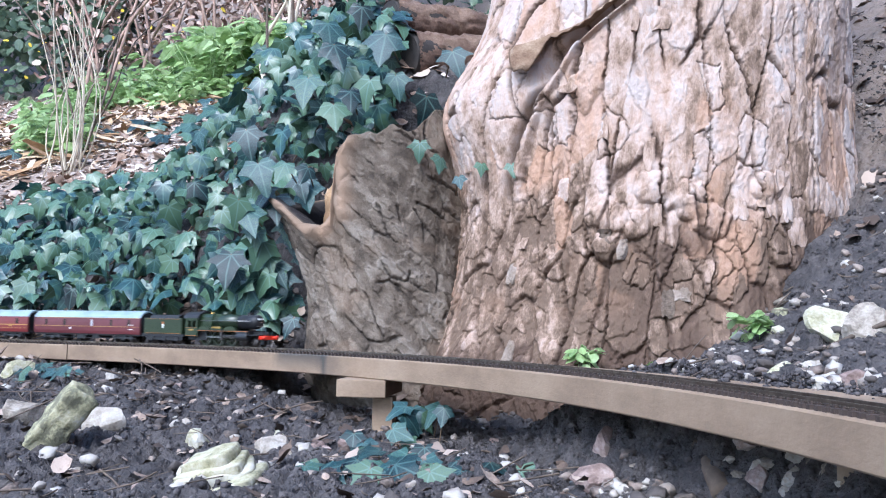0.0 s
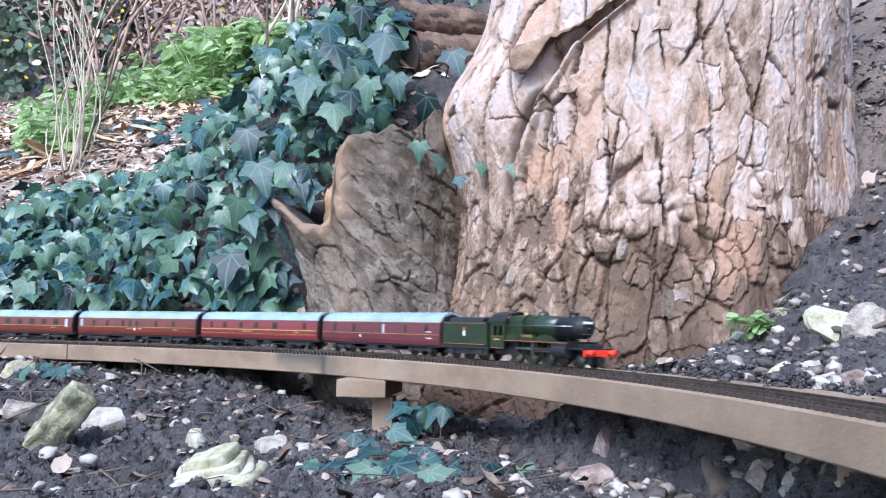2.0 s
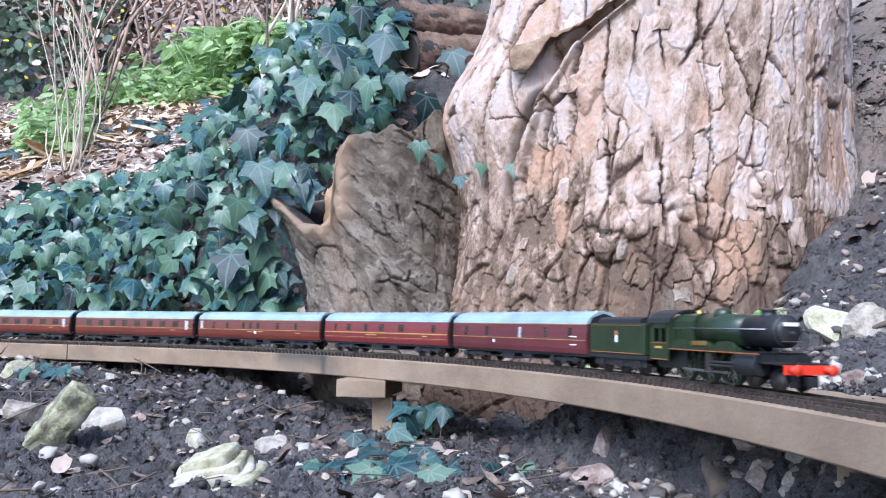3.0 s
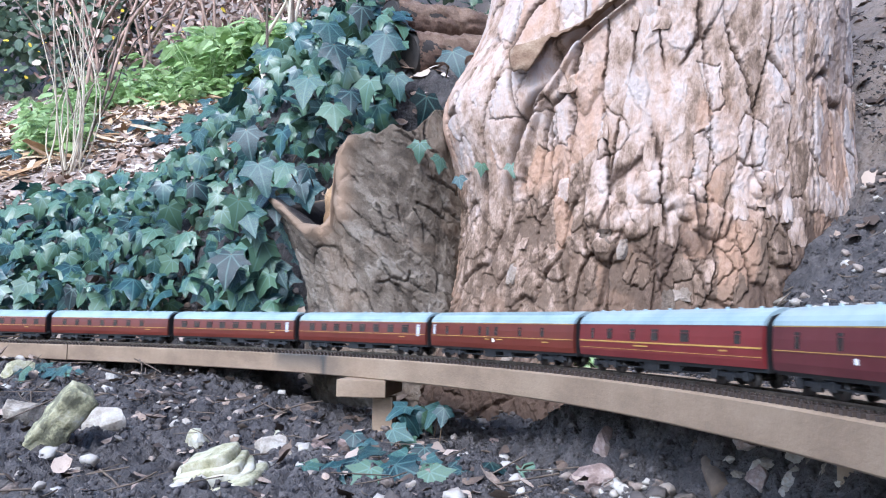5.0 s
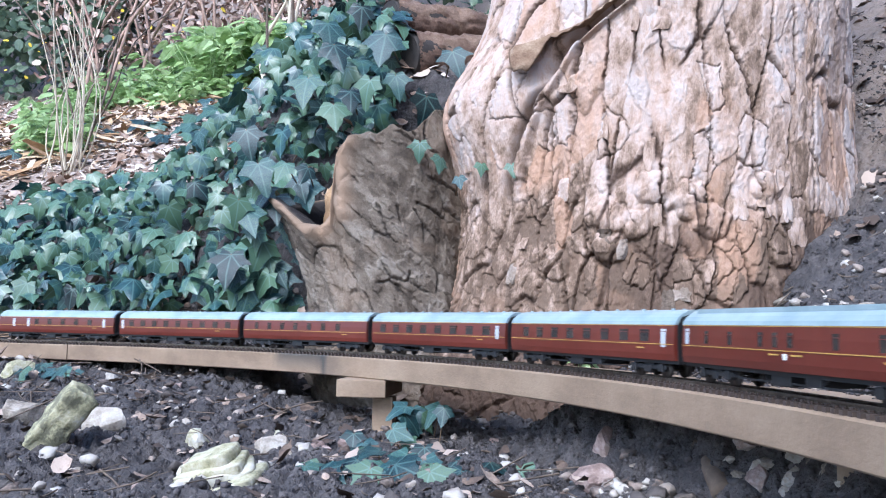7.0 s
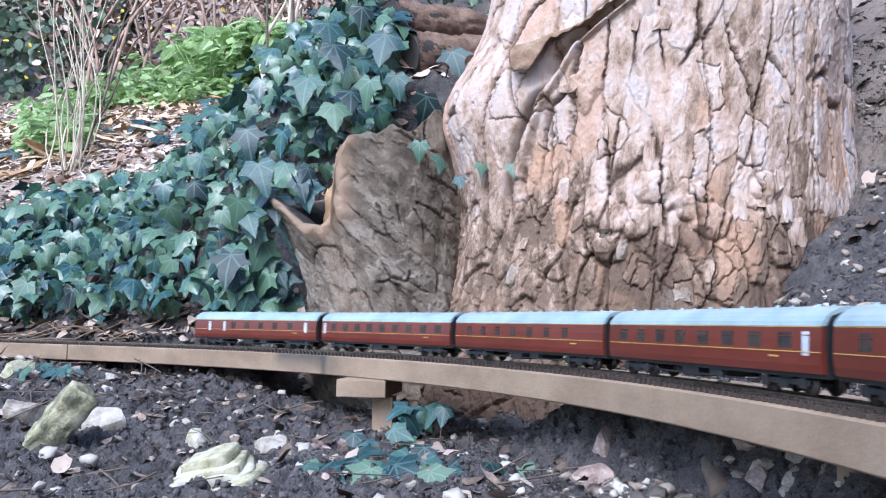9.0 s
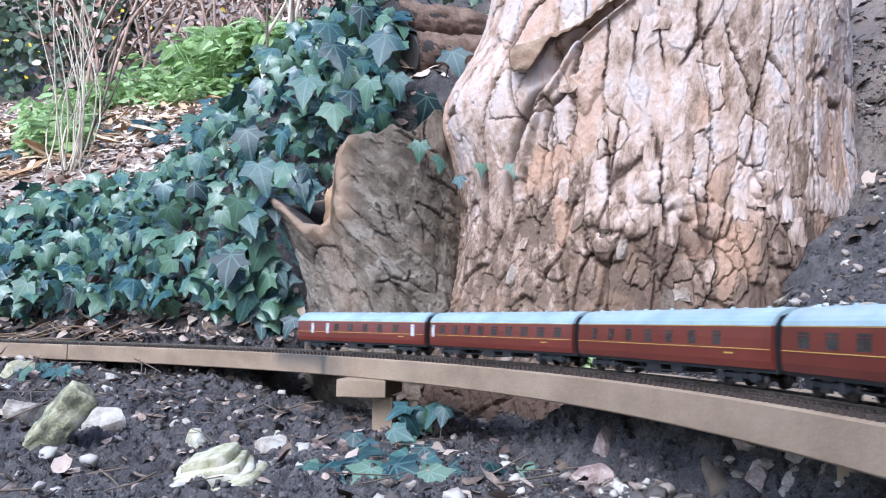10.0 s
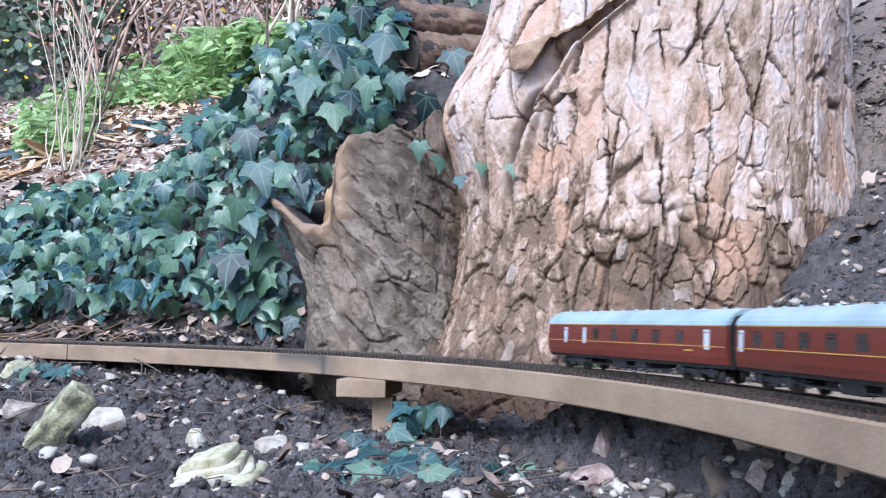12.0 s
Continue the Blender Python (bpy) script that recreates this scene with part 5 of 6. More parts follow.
MID_STONES = [(-0.165, 0.848, 0.0173, 0.0138, 'p'), (-0.153, 0.904, 0.0134, 0.0146, 'p'), (-0.157, 0.787, 0.0182, 0.0204, 'p'), (-0.137, 0.786, 0.0127, 0.0106, 'k'), (-0.104, 0.968, 0.0192, 0.0192, 'k'), (-0.108, 1.054, 0.0182, 0.0154, 'k'), (-0.127, 0.969, 0.0142, 0.0091, 'k'), (-0.115, 0.827, 0.0144, 0.0089, 'p'), (-0.264, 0.783, 0.0165, 0.0088, 'k'), (-0.397, 0.974, 0.0097, 0.0069, 'p'), (-0.329, 0.995, 0.0139, 0.0069, 'p'), (-0.38, 0.774, 0.0173, 0.0115, 'p'), (-0.036, 0.965, 0.0154, 0.0102, 'k'), (0.024, 0.901, 0.0119, 0.0083, 'k'), (0.062, 0.953, 0.0138, 0.01, 'k')]
RIGHT_STONES = [(0.145, 0.762, 0.0255, 0.0296, 'k'), (0.132, 0.728, 0.0382, 0.0284, 'k'), (0.164, 0.716, 0.0145, 0.0087, 'p'), (0.167, 0.681, 0.0111, 0.0074, 'p'), (0.22, 0.62, 0.025, 0.0104, 'k'), (0.221, 0.589, 0.0184, 0.0109, 'p'), (0.213, 0.586, 0.0181, 0.0165, 'k'), (0.226, 0.556, 0.0159, 0.0112, 'p'), (0.234, 0.567, 0.0154, 0.0105, 'p'), (0.237, 0.548, 0.0165, 0.011, 'p'), (0.239, 0.529, 0.0139, 0.0093, 'p'), (0.238, 0.516, 0.0114, 0.0068, 'p'), (0.208, 0.609, 0.0102, 0.0068, 'p'), (0.22, 0.557, 0.0104, 0.0064, 'p'), (0.12, 0.806, 0.0096, 0.0075, 'p'), (0.178, 0.715, 0.0106, 0.0087, 'p'), (0.203, 0.65, 0.0072, 0.0045, 'p'), (0.208, 0.631, 0.0096, 0.0061, 'p')]
BANK_STONES = [(0.369, 0.803, 0.0564, 0.038, 'l'), (0.382, 0.766, 0.0348, 0.0427, 'p'), (0.281, 0.705, 0.0288, 0.0169, 'l'), (0.297, 0.698, 0.0228, 0.0219, 'p'), (0.302, 0.625, 0.0284, 0.0146, 'k'), (0.419, 1.051, 0.0222, 0.0126, 'p'), (0.37, 0.938, 0.0224, 0.0238, 'l'), (0.342, 0.88, 0.016, 0.016, 'l'), (0.393, 1.1, 0.0199, 0.0138, 'p'), (0.39, 1.063, 0.0133, 0.0103, 'p'), (0.372, 1.103, 0.0227, 0.0182, 'k'), (0.325, 0.708, 0.0122, 0.0092, 'p'), (0.355, 0.761, 0.0121, 0.0088, 'k')]


def build_stones():
    words = {"l": ("lichen_stone", "pale limestone lump with yellow-green lichen on the soil"), "p": ("pale_stone", "pale grey-white stone lying on dark soil"), "k": ("pink_stone", "dusty reddish-brown stone half sunk in soil")}
    rng = random.Random(8)
    for group in (LEFT_STONES, MID_STONES, RIGHT_STONES, BANK_STONES):
        for x, y, w, h, kind in group:
            mat, label = words[kind]
            data = stone_mesh("stone", rng.randrange(999), M[mat])
            data.transform(Matrix.Diagonal((w * 1.4, max(0.8 * w, h) * 1.2, h * 1.4, 1)))
            ob = new("stone", data)
            back = 0.25 * max(w, h)
            ob.location = (x, y + back, land(x, y + back) + 0.28 * h)
            ob.rotation_euler = (rng.uniform(-0.3, 0.3), rng.uniform(-0.3, 0.3), rng.uniform(-0.4, 0.4))
            tagged(ob, label, "stone", "stones on the soil")


def slab(bm, size, m, seed):
    """A worn oblong stone of the given length, width and thickness."""
    got = bmesh.ops.create_icosphere(bm, subdivisions=4, radius=1.0)["verts"]
    for v in got:
        c = v.co.copy()
        big = max(abs(c.x), abs(c.y), abs(c.z))
        c = c * (1 / big) * 0.88 + c * 0.12
        c = Vector((c.x * size[0] / 2, c.y * size[1] / 2, c.z * size[2] / 2))
        c += v.co * noise.fractal(c * 60 + Vector((seed, 0, 0)), 1.0, 2.0, 5) * 0.16 * min(size)
        v.co = m @ c


def build_long_rocks():
    bm = bmesh.new()
    slab(bm, (0.086, 0.030, 0.032), pose(0, 0, 0, 20, -52, 8), 3)
    ob = part("stone", bm, M["lichen_stone"])
    ob.location = (-0.388, 0.888, -0.070)
    tagged(ob, "long pale limestone with yellow-green lichen leaning on soil", "stone", "stones on the soil")
    ob = new("layered_rock")
    ob.location = (-0.200, 0.80, -0.110)
    for k, (x, z, l, t, w) in enumerate([(-0.018, 0.020, 0.046, 0.012, 0.040), (-0.013, 0.013, 0.062, 0.010, 0.048), (-0.002, 0.008, 0.070, 0.013, 0.045), (0.002, -0.001, 0.088, 0.009, 0.056), (0.010, -0.006, 0.080, 0.014, 0.050), (0.014, -0.016, 0.095, 0.012, 0.058), (0.020, -0.025, 0.088, 0.014, 0.055)]):
        bm = bmesh.new()
        slab(bm, (l, w, t), pose(0.4 * x, -0.004 * k, 1.05 * z, 10, -17 + 4 * (k % 3), 9 * (k % 3) - 9), 20 + k)
        part("rock_layer", bm, M["lichen_stone"], ob)
    tagged(ob, "layered greenish limestone rock with lichen in slanting beds", "stone", "stones on the soil")
    bm = bmesh.new()
    tube(bm, [Vector((0.190, 0.735, -0.048)), Vector((0.195, 0.715, -0.046)), Vector((0.199, 0.69, -0.052)), Vector((0.2, 0.655, -0.062)), Vector((0.199, 0.62, -0.078))], 0.005, 0.008, 12)
    tagged(part("root", bm, M["twig"]), "thick dark root emerging from the soil", "root")
    bm = bmesh.new()
    tube(bm, [Vector((0.44, 0.73, land(0.44, 0.73) + 0.03)), Vector((0.405, 0.75, land(0.405, 0.75) + 0.022)), Vector((0.37, 0.77, land(0.37, 0.77) + 0.014)), Vector((0.34, 0.78, land(0.34, 0.78) + 0.006))], 0.003, 0.002, 8)
    tagged(part("fallen_stick", bm, M["twig"]), "dark thin stick lying across pale stones", "stick")


def pebble_shapes():
    out = []
    for k in range(6):
        rng = random.Random(60 + k)
        bm = bmesh.new()
        bmesh.ops.create_icosphere(bm, subdivisions=2, radius=0.5)
        stretch = Vector((1, rng.uniform(0.6, 0.95), rng.uniform(0.45, 0.8)))
        for v in bm.verts:
            v.co = v.co * stretch * (1 + 0.8 * noise.noise(v.co * 4 + Vector((k * 9, 0, 0))))
        out.append((np.array([v.co for v in bm.verts]), np.array([[v.index for v in f.verts] for f in bm.faces]), np.zeros((len(bm.verts), 2))))
        bm.free()
    return out


def scatter(n, x0, x1, y0, y1, seed, accept):
    rng = np.random.default_rng(seed)
    x, y = rng.uniform(x0, x1, n), rng.uniform(y0, y1, n)
    s, off = beside(x, y)
    keep = accept(x, y, s, off, rng.uniform(0, 1, n))
    x, y = x[keep], y[keep]
    z, nor = land_many(x, y)
    return zip(x.tolist(), y.tolist(), (z + clods(x, y)).tolist(), nor.tolist())


def build_scatter():
    rng = random.Random(21)

    def tumbled(x, y, z, size, sink):
        return Matrix.Translation((x, y, z + size * sink)) @ Euler((rng.uniform(-0.5, 0.5), rng.uniform(-0.5, 0.5), rng.uniform(0, 6.3))).to_matrix().to_4x4() @ Matrix.Scale(size, 4)

    off_tree = lambda x, y: (np.hypot(x - TRUNK[0], y - TRUNK[1]) > TRUNK_R + 0.02) & (np.hypot(x - STUMP[0], y - STUMP[1]) > STUMP_R + 0.02)
    ok = lambda x, y, s, n, r: off_tree(x, y) & ((n < 0.02) | ((n > 0.1) & (s > -0.3))) & (r < 0.25 + 0.5 * step(-0.3, 0.5, vnoise(x * 9, y * 9, 2)) + 0.5 * (x > 0.12) * (y < 0.75))
    poses = [tumbled(x, y, z, rng.choice((0.004, 0.006, 0.006, 0.009, 0.009, 0.013, 0.018)), 0.15) for x, y, z, _ in scatter(3000, -0.75, 0.7, 0.45, 1.5, 4, ok)]
    rough = lambda x, y, s, n, r: off_tree(x, y) & ((n < 0.0) | (n > 0.11))
    below = lambda x, y, s, n, r: off_tree(x, y) & ((n < 0.0) | ((n > 0.11) & (r < 0.25)))
    poses += [tumbled(x, y, z, rng.uniform(0.004, 0.013), 0.15) for x, y, z, _ in scatter(800, 0.10, 0.34, 0.46, 0.88, 24, below)]
    poses += [tumbled(x, y, z, rng.uniform(0.006, 0.018), 0.2) for x, y, z, _ in scatter(520, 0.13, 0.32, 0.48, 0.74, 26, below)]
    poses += [tumbled(x, y, z, rng.uniform(0.005, 0.016), 0.15) for x, y, z, _ in scatter(260, 0.28, 0.75, 0.75, 1.4, 25, rough)]
    tagged(joined("pebbles", pebble_shapes(), poses, M["pebbles"], flat=False, smooth=False), "small mixed pebbles and crumbs strewn over the soil", "pebbles")

    ico = bmesh.new()
    bmesh.ops.create_icosphere(ico, subdivisions=1, radius=0.5)
    crumbs = []
    for k in range(6):
        pts = np.array([v.co for v in ico.verts])
        pts = pts * (0.55 + 0.8 * np.array([[rng.random()] for _ in pts])) * np.array([1, rng.uniform(0.7, 1), rng.uniform(0.6, 0.9)])
        crumbs.append((pts, np.array([[v.index for v in f.verts] for f in ico.faces]), np.zeros((len(pts), 2))))
    ico.free()
    bare = lambda x, y, s, n, r: off_tree(x, y) & ((n < 0.01) | ((n < 0.095) & (s > -0.5)) | ((n > 0.095) & ((s > -0.35) | (n < 0.2)))) & (r < np.interp(n, [-0.6, -0.05, 0.1], [1, 1, 1.0]))
    poses = [tumbled(x, y, z, 0.0022 + 0.0075 * rng.random() ** 3.5, -0.05) for x, y, z, _ in scatter(42000, -0.75, 0.75, 0.5, 1.65, 14, bare)]
    poses += [tumbled(x, y, z, 0.0014 + 0.0045 * rng.random() ** 2.5, -0.05) for x, y, z, _ in scatter(14000, -0.1, 0.34, 0.45, 0.95, 15, bare)]
    tagged(joined("soil_crumbs", crumbs, poses, M["crumb"], flat=False, smooth=False), "loose dark crumbs of soil all over the ground", "soil")

    def laid(x, y, z, nor, size):
        n = Vector(nor).normalized() + Vector((rng.gauss(0, 0.4), rng.gauss(0, 0.4), 0.3))
        return facing((x, y, z + 0.004), n, (rng.gauss(0, 1), rng.gauss(0, 1), rng.gauss(0, 0.3)), size)

    under = lambda x, y, s, n, r: off_tree(x, y) & ((n < 0.0) | (n > 0.1)) & (r < np.where(n > 0, np.where(s < -0.3, np.interp(n, [0.1, 0.2, 0.4], [0.9, 0.25, 0.1]), 0.12), np.interp(n, [-0.5, -0.2, 0.0], [0.2, 0.35, 0.8]) * np.where(s > 0.1, 0.7, 1)))
    poses = [laid(x, y, z, nor, rng.uniform(0.009, 0.026)) for x, y, z, nor in scatter(3600, -1.0, 0.75, 0.55, 1.75, 6, under)]
    strip = lambda x, y, s, n, r: off_tree(x, y) & (n > 0.095) & (n < 0.21) & (s < -0.25)
    poses += [laid(x, y, z, nor, rng.uniform(0.010, 0.030)) for x, y, z, nor in scatter(3200, -1.2, 0.05, 1.1, 1.9, 36, strip)]
    right_bank = lambda x, y, s, n, r: off_tree(x, y) & (n > 0.25)
    poses += [laid(x, y, z, nor, rng.uniform(0.012, 0.035)) for x, y, z, nor in scatter(1500, 0.5, 1.4, 1.0, 2.6, 37, right_bank)]
    tagged(joined("fallen_leaves", DRY, poses, M["fallen"]), "dry brown fallen leaves lying on the soil", "fallen leaves")
    upper = lambda x, y, s, n, r: (n > np.where(s > -0.75, 0.26, 0.42)) & (np.hypot(x - STUMP[0], y - STUMP[1]) > STUMP_R + 0.03) & (s < -0.35) & (r < np.interp(n, [0.25, 0.6, 2.0, 3.0], [0.9, 0.95, 0.9, 0.5]))
    poses = [laid(x, y, z, nor, rng.uniform(0.014, 0.045)) for x, y, z, nor in scatter(27000, -2.95, 0.0, 1.5, 5.2, 7, upper)]
    tagged(joined("leaf_litter", DRY + CHIP, poses, M["litter"]), "pale brown leaf litter covering the upper slope", "leaf litter")
    chips = lambda x, y, s, n, r: (n > 0.5) & (s < -0.9)
    poses = [laid(x, y, z + 0.01, nor, rng.uniform(0.03, 0.12)) for x, y, z, nor in scatter(700, -2.3, -1.0, 2.5, 4.2, 9, chips)]
    tagged(joined("wood_chips", CHIP, poses, M["chips"]), "orange-brown wood chips heaped on the upper slope", "wood chips")
    spots = lambda x, y, s, n, r: off_tree(x, y) & ((n < 0) | (n > 0.1))
    poses = []
    for x, y, z, nor in scatter(700, -0.9, 0.75, 0.5, 1.7, 17, spots):
        m = facing((x, y, z + 0.006), Vector(nor) + Vector((rng.gauss(0, 0.3), rng.gauss(0, 0.3), 0)), (rng.gauss(0, 1), rng.gauss(0, 1), 0), 1.0)
        l, w = rng.uniform(0.015, 0.07), rng.uniform(0.0004, 0.0011)
        poses.append(m @ Matrix.Diagonal((w / 0.12, l, w / 0.12, 1)))
    bars = []
    for k in range(3):
        ring = [(0.12 * math.cos(t), 0.12 * math.sin(t)) for t in (0.3, 1.87, 3.44, 5.01)]
        bend = (k - 1) * 0.6
        pts = [(p[0] + bend * 4 * f * (1 - f), f, p[1]) for f in (0, 0.35, 0.7, 1) for p in ring]
        tris = []
        for j in range(3):
            for i in range(4):
                a, b = j * 4 + i, j * 4 + (i + 1) % 4
                tris += [(a, b, b + 4), (a, b + 4, a + 4)]
        bars.append((np.array(pts), np.array(tris), np.zeros((len(pts), 2))))
    tagged(joined("twigs", bars, poses, M["twig"], flat=False), "thin dark twigs lying about on the soil", "twigs")


def build_log(a, b, r, label):
    """A cut log with rough bark and a blackened sawn end."""
    log = new("log")
    a, b = Vector(a), Vector(b)
    log.matrix_basis = Matrix.Translation(a) @ (b - a).to_track_quat("X", "Z").to_matrix().to_4x4()
    length = (b - a).length
    t, l = np.meshgrid(np.linspace(0, 2 * math.pi, 72, endpoint=False), np.linspace(0, length, 70))
    relief, num, edge = plates(t * r, l, int(r * 1000), 0.022, 0.016, 0.006)
    rr = r + relief + 0.004 * fbm(t, l * 12, 3, 2)
    pts = np.stack([l, rr * np.cos(t), rr * np.sin(t)], -1)
    mesh_part("log_bark", grid_mesh("log_bark", pts, wrap=True), M["log_bark"], log)
    bm = bmesh.new()
    turned(bm, [(-0.003, r * 0.94), (0.004, r * 1.0), (length - 0.004, r * 0.9), (length + 0.003, r * 0.85)], 40, "X")
    part("log_end", bm, M["log_end"], log, "blackened sawn end", False)
    tagged(log, label, "log", "stacked logs")


def build_stalks(foot, count, height, seed, mat, label, name="dry_stalk", r=0.004, spread=0.12):
    rng = random.Random(seed)
    for _ in range(count):
        x, y = foot[0] + rng.gauss(0, 0.4 if name == "thicket_stem" else 0.03), foot[1] + rng.gauss(0, 0.05)
        base = Vector((x, y, land(x, y) - 0.01))
        h, dx, dy = height * rng.uniform(0.6, 1.15), rng.gauss(0, spread), rng.gauss(0, 0.1)
        bm = bmesh.new()
        kink = rng.gauss(0, 0.03)
        path = [Vector((dx * f * f * h + kink * math.sin(f * 5), dy * f * h, h * f)) for f in np.linspace(0, 1, 9).tolist()]
        tube(bm, path, r, r * 0.35)
        ob = part(name, bm, mat)
        ob.location = base
        tagged(ob, label, "stalk", name)


def build_backdrop():
    """Hedge and dead thicket at the top of the slope."""
    rng = np.random.default_rng(31)

    def bushes(name, n, xa, xb, ya, yb, tall, mat, size, shapes, label):
        poses = []
        xs, ys = rng.uniform(xa, xb, n), rng.uniform(ya, yb, n)
        zs = ground_height(xs, ys) + tall * rng.uniform(0, 1, n) ** 0.8
        for x, y, z in zip(xs.tolist(), ys.tolist(), zs.tolist()):
            poses.append(facing((x, y, z), (rng.normal(0, 0.6), -0.7 + rng.normal(0, 0.5), 0.5 + rng.normal(0, 0.5)), rng.normal(0, 1, 3).tolist(), size * rng.uniform(0.6, 1.3)))
        tagged(joined(name, shapes, poses, mat), label, "hedge")

    bushes("hedge", 16000, -5.5, -2.0, 5.1, 5.9, 2.6, M["hedge"], 0.07, OVAL, "dark evergreen hedge at the top of the slope")
    bushes("thicket", 11000, -2.5, -0.7, 5.1, 5.8, 2.4, M["bracken"], 0.055, DRY + CHIP, "reddish-brown dead thicket at the top of the slope")
    bushes("hedge", 8000, -1.2, 3.0, 5.2, 6.2, 2.8, M["hedge"], 0.07, OVAL, "dark green hedge behind the logs and tree")
    bushes("blossom", 110, -2.7, -1.3, 5.0, 5.1, 1.6, M["bloom"], 0.03, OVAL, "scattered yellow blossom on the hedge")


build_backdrop()
build_stalks((-1.5, 4.75), 16, 1.5, 41, M["bracken"], "dead brown stem in the thicket", "thicket_stem", 0.012, 0.5)
build_log((-0.115, 1.72, 0.655), (0.28, 2.0, 0.70), 0.040, "dark rough log lying on the bank with a black sawn end")
build_log((-0.075, 1.66, 0.560), (0.34, 1.95, 0.63), 0.045, "thick rough log stacked beneath another, sawn end blackened")
build_ivy_bank()
build_sprig(HIGH_SPRIG, "larger ivy leaves standing out above the stump", 2)
build_sprig(GAP_SPRIG, "small ivy leaves in the gap between stump and trunk", 3)
build_sprig([(-0.235 - 0.11 * ((7 * k) % 13) / 13, 1.37 + 0.10 * ((5 * k) % 11) / 11, 0.03 + 0.25 * k / 30, 0.034 + 0.012 * (k % 3)) for k in range(30)], "ivy leaves hanging beside the stump", 9)
build_ivy_clump([(-0.03, 0.80, 16, 0.035), (-0.075, 0.83, 12, 0.03), (0.02, 0.80, 12, 0.03), (-0.085, 0.95, 7, 0.02)], 0.036, 5, "spreading ivy with broad green leaves on the soil", (0.0, 0.025), 1.0)
build_ivy_clump([(-0.022, 1.0, 7, 0.014), (-0.02, 0.96, 4, 0.012)], 0.028, 6, "ivy shoots climbing beside the wooden post", (0.0, 0.05))
build_ivy_clump([(-1.45, 3.6, 5, 0.10), (-1.1, 3.45, 6, 0.12), (-0.95, 3.1, 8, 0.15), (-1.35, 3.1, 7, 0.15), (-0.8, 2.75, 8, 0.12)], 0.085, 15, "broad ivy leaves creeping over the leaf litter", (0.0, 0.06), 0.9)
build_ivy_clump([(-0.62, 1.34, 9, 0.035), (-0.56, 1.33, 5, 0.03)], 0.042, 7, "ivy leaves hanging out beneath the board", (0.0, 0.03))
HERB = tagged(build_herb("herb_plant", 0.17, 60, 0.058, 1), "leafy bright green weed on the upper slope", "herb", "weeds on the slope")
HERB.location = (-1.55, 4.3, land(-1.55, 4.3))
HERB_SMALL = tagged(build_herb("herb_plant", 0.10, 40, 0.055, 2), "low bright green weed among the leaf litter", "herb", "weeds on the slope")
HERB_SMALL.location = (-1.5, 3.3, land(-1.5, 3.3))


HERB_TALL = tagged(build_herb("herb_plant", 0.36, 90, 0.095, 4), "tall broad-leaved bright green weed on the slope", "herb", "weeds on the slope")
HERB_TALL.location = (-1.2, 4.6, land(-1.2, 4.6))


def spread_herbs():
    rng = random.Random(77)

    def sow(thing, count, x0, x1, y0, y1):
        for _ in range(count):
            y = rng.uniform(y0, y1)
            x = y * rng.uniform(x0, x1)
            copy_thing(thing, pose(x, y, land(x, y) - 0.01, rng.uniform(-12, 12), rng.uniform(-12, 12), rng.uniform(0, 360)))

    sow(HERB_TALL, 11, -0.30, -0.20, 4.3, 4.9)
    sow(HERB_TALL, 4, -0.20, -0.16, 4.0, 4.6)
    sow(HERB, 34, -0.44, -0.26, 4.1, 5.0)
    sow(HERB_SMALL, 40, -0.44, -0.24, 3.9, 4.9)
    sow(HERB_SMALL, 12, -0.50, -0.43, 3.0, 4.2)
    sow(HERB, 6, -0.49, -0.42, 2.8, 3.3)


spread_herbs()
SPROUT = tagged(build_herb("sprout", 0.030, 40, 0.018, 3), "small fresh green sprout at the foot of the trunk", "herb", "sprouts by the track")
SPROUT.location = (0.172, 1.082, -0.018)
copy_thing(SPROUT, pose(0.262, 1.060, -0.036, 0, 0, 70))
copy_thing(SPROUT, pose(0.205, 0.90, -0.105, 0, 0, 160))
copy_thing(SPROUT, pose(0.33, 0.90, land(0.33, 0.90), 0, 0, 200))
build_stalks((-1.10, 2.5), 16, 0.62, 3, M["dry_stalk"], "tall bleached dry grass stalk standing on the slope", "dry_stalk", 0.0028, 0.035)
build_stalks((-0.62, 2.75), 2, 0.8, 8, M["twig"], "thin upright brown sapling stem", "sapling", 0.009, 0.02)
build_stalks((-0.70, 3.6), 4, 0.9, 9, M["dry_stalk"], "pale leaning dry cane behind the ivy", "dry_cane", 0.012, 0.3)
build_stalks((-1.25, 2.9), 4, 0.7, 10, M["twig"], "bare arching bramble stem", "bramble", 0.005, 0.8)


def build_bent_stem():
    bm = bmesh.new()
    pts = [(-0.379, 1.506, 0.033), (-0.366, 1.492, 0.031), (-0.350, 1.475, 0.024), (-0.334, 1.450, 0.013), (-0.317, 1.428, 0.0)]
    tube(bm, [Vector(p) for p in pts], 0.0017, 0.0012)
    tagged(part("dry_stalk", bm, M["dry_stalk"]), "pale bent dry stem lying behind the board", "stalk")


build_bent_stem()
build_stones()
build_long_rocks()
build_scatter()

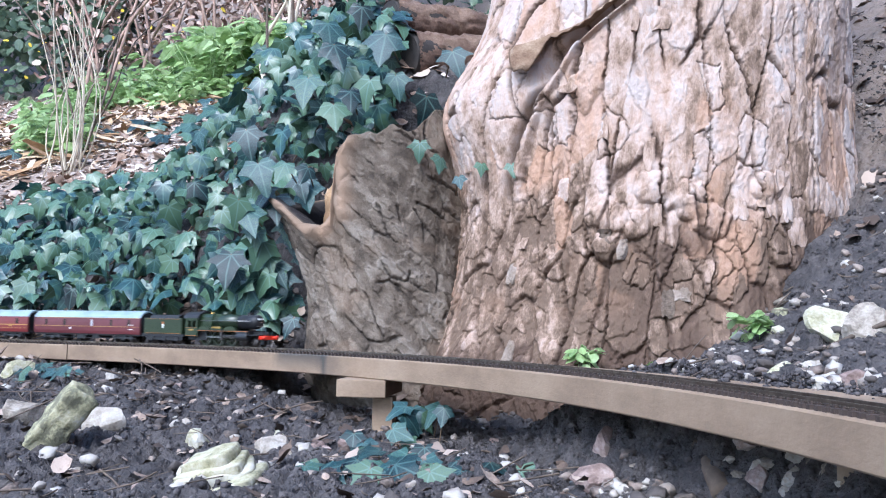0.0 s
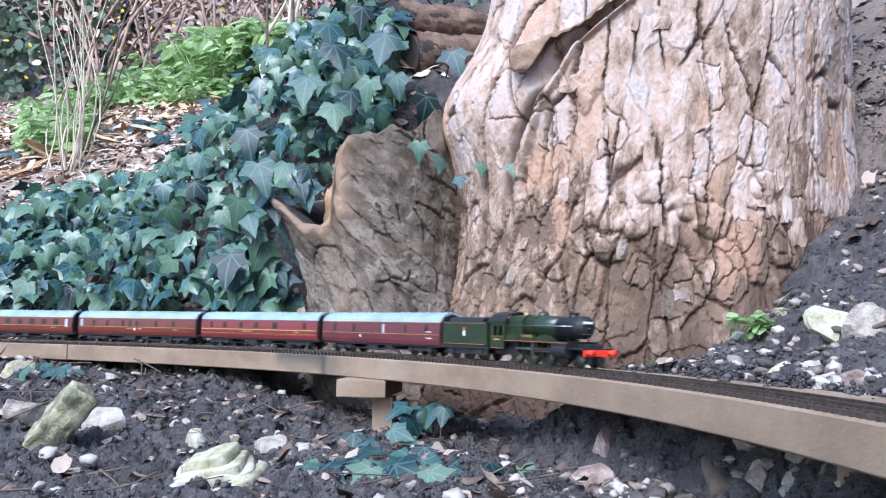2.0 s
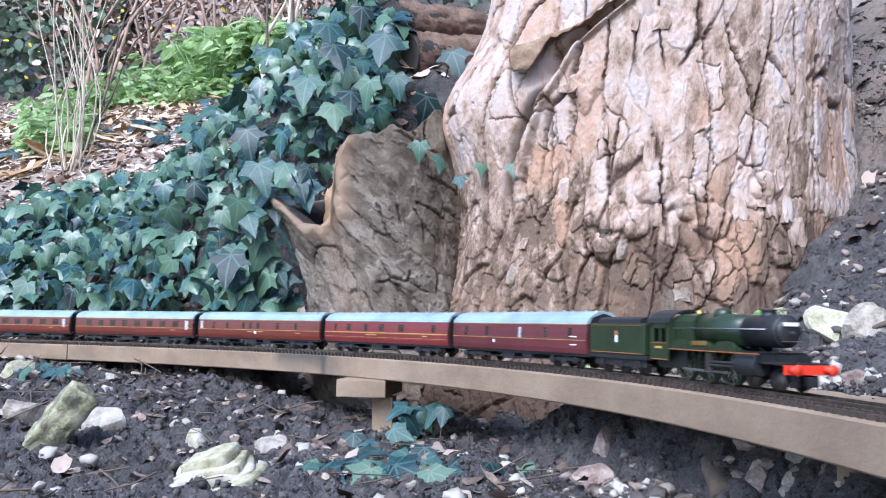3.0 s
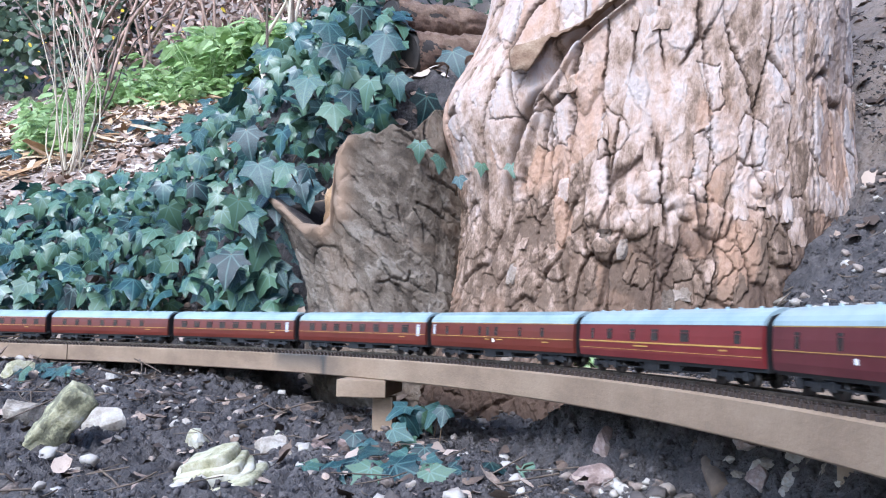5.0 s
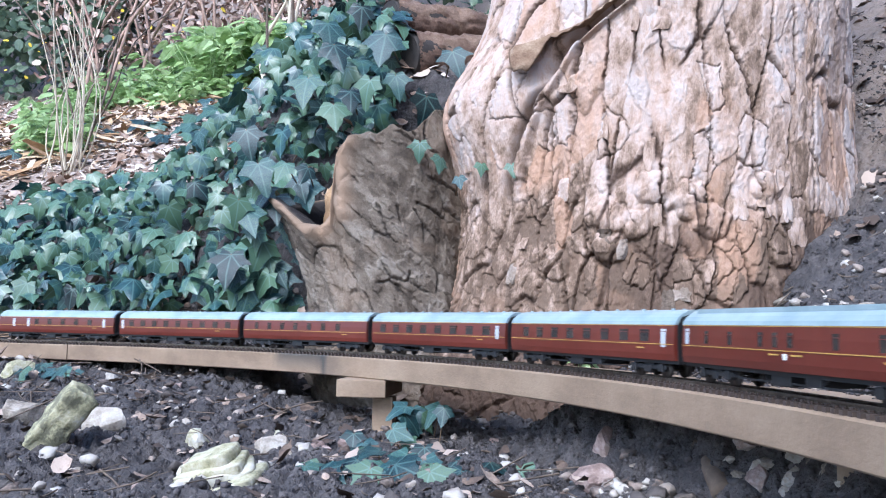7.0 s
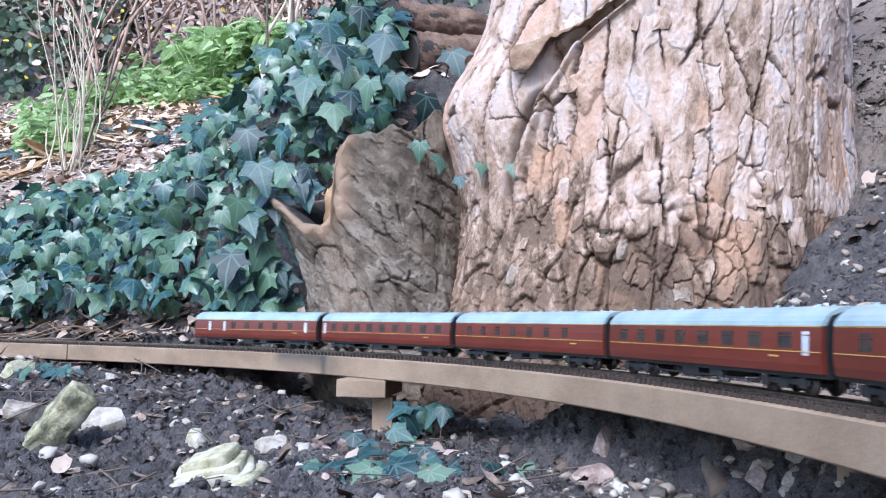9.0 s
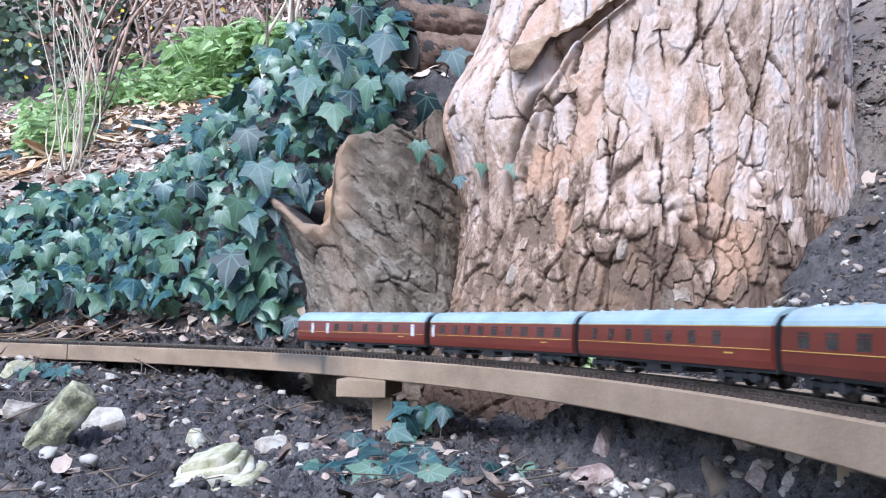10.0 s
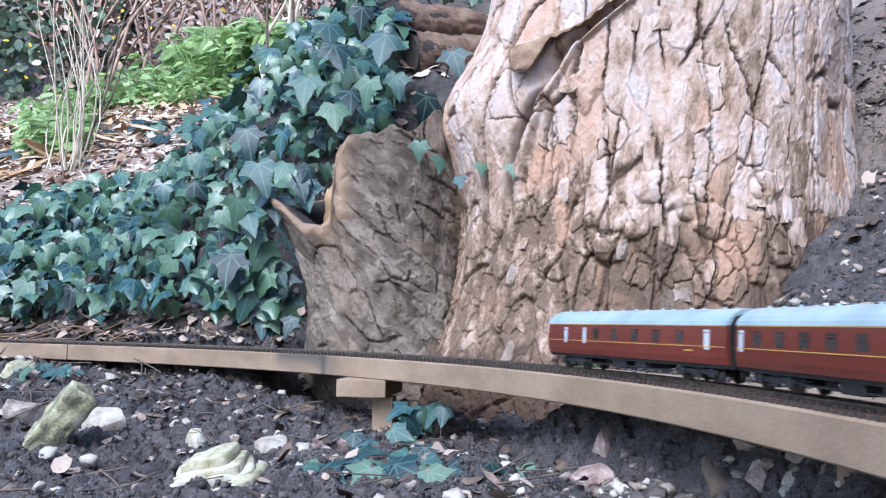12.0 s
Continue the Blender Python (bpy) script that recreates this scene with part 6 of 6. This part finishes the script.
# ---- the run of the train: where the tender's rear stands on the line, second by second ----
RUN_T = [0.0, 1.0, 1.5, 2.5, 3.2, 5.0, 5.5, 6.5, 7.0, 8.8, 9.5, 10.5, 11.0, 12.0]
RUN_S = [-0.7864, -0.4703, -0.311, -0.026, 0.1437, 0.5765, 0.6848, 0.8914, 0.9935, 1.3817, 1.5325, 1.7552, 1.8779, 2.1268]


def smooth_run():
    """An even run through those places, with a steady change of pace between them."""
    t, kt, ks = np.linspace(0, 12, 361), np.array(RUN_T), np.array(RUN_S)
    pace = np.gradient(ks, kt)
    pace = np.convolve(np.pad(pace, 1, mode="edge"), [0.25, 0.5, 0.25], "valid")
    k = np.clip(np.searchsorted(kt, t, "right") - 1, 0, len(kt) - 2)
    h = kt[k + 1] - kt[k]
    f = (t - kt[k]) / h
    return t, ks[k] * (1 + 2 * f) * (1 - f) ** 2 + h * pace[k] * f * (1 - f) ** 2 + ks[k + 1] * f * f * (3 - 2 * f) + h * pace[k + 1] * f * f * (f - 1)


RUN, PLACE = smooth_run()


def place_on_line(s, half):
    """A vehicle on the line by its two pivots."""
    x0, y0, _ = rail_at(s - half)
    x1, y1, _ = rail_at(s + half)
    return pose((x0 + x1) / 2, (y0 + y1) / 2, 0.0002, 0, 0, math.degrees(math.atan2(y1 - y0, x1 - x0)))


def motions():
    times = [0.2 * k for k in range(61)]
    where = [float(np.interp(t, RUN, PLACE)) for t in times]
    for ob, back, half in VEHICLES:
        walk(ob, [(t, place_on_line(w + back, half)) for t, w in zip(times, where)])
    # driving wheels roll and their rods go round with the cranks
    for hub, x, r in WHEELS:
        walk(hub, [(t, pose(x, 0, r, 0, math.degrees((p - PLACE[0]) / r), 0)) for t, p in zip(RUN, PLACE)])
    for bar, y in RODS:
        rows = []
        for t, p in zip(RUN, PLACE):
            a = (p - PLACE[0]) / 0.0125
            rows.append((t, pose(CRANK * math.cos(a), 0, 0.0125 - CRANK * math.sin(a))))
        walk(bar, rows)


VEHICLES = build_train()
ENGINE, TENDER, WHEELS, RODS = build_engine()
VEHICLES += [(TENDER, 0.045, 0.026), (ENGINE, 0.1685, 0.048)]
motions()
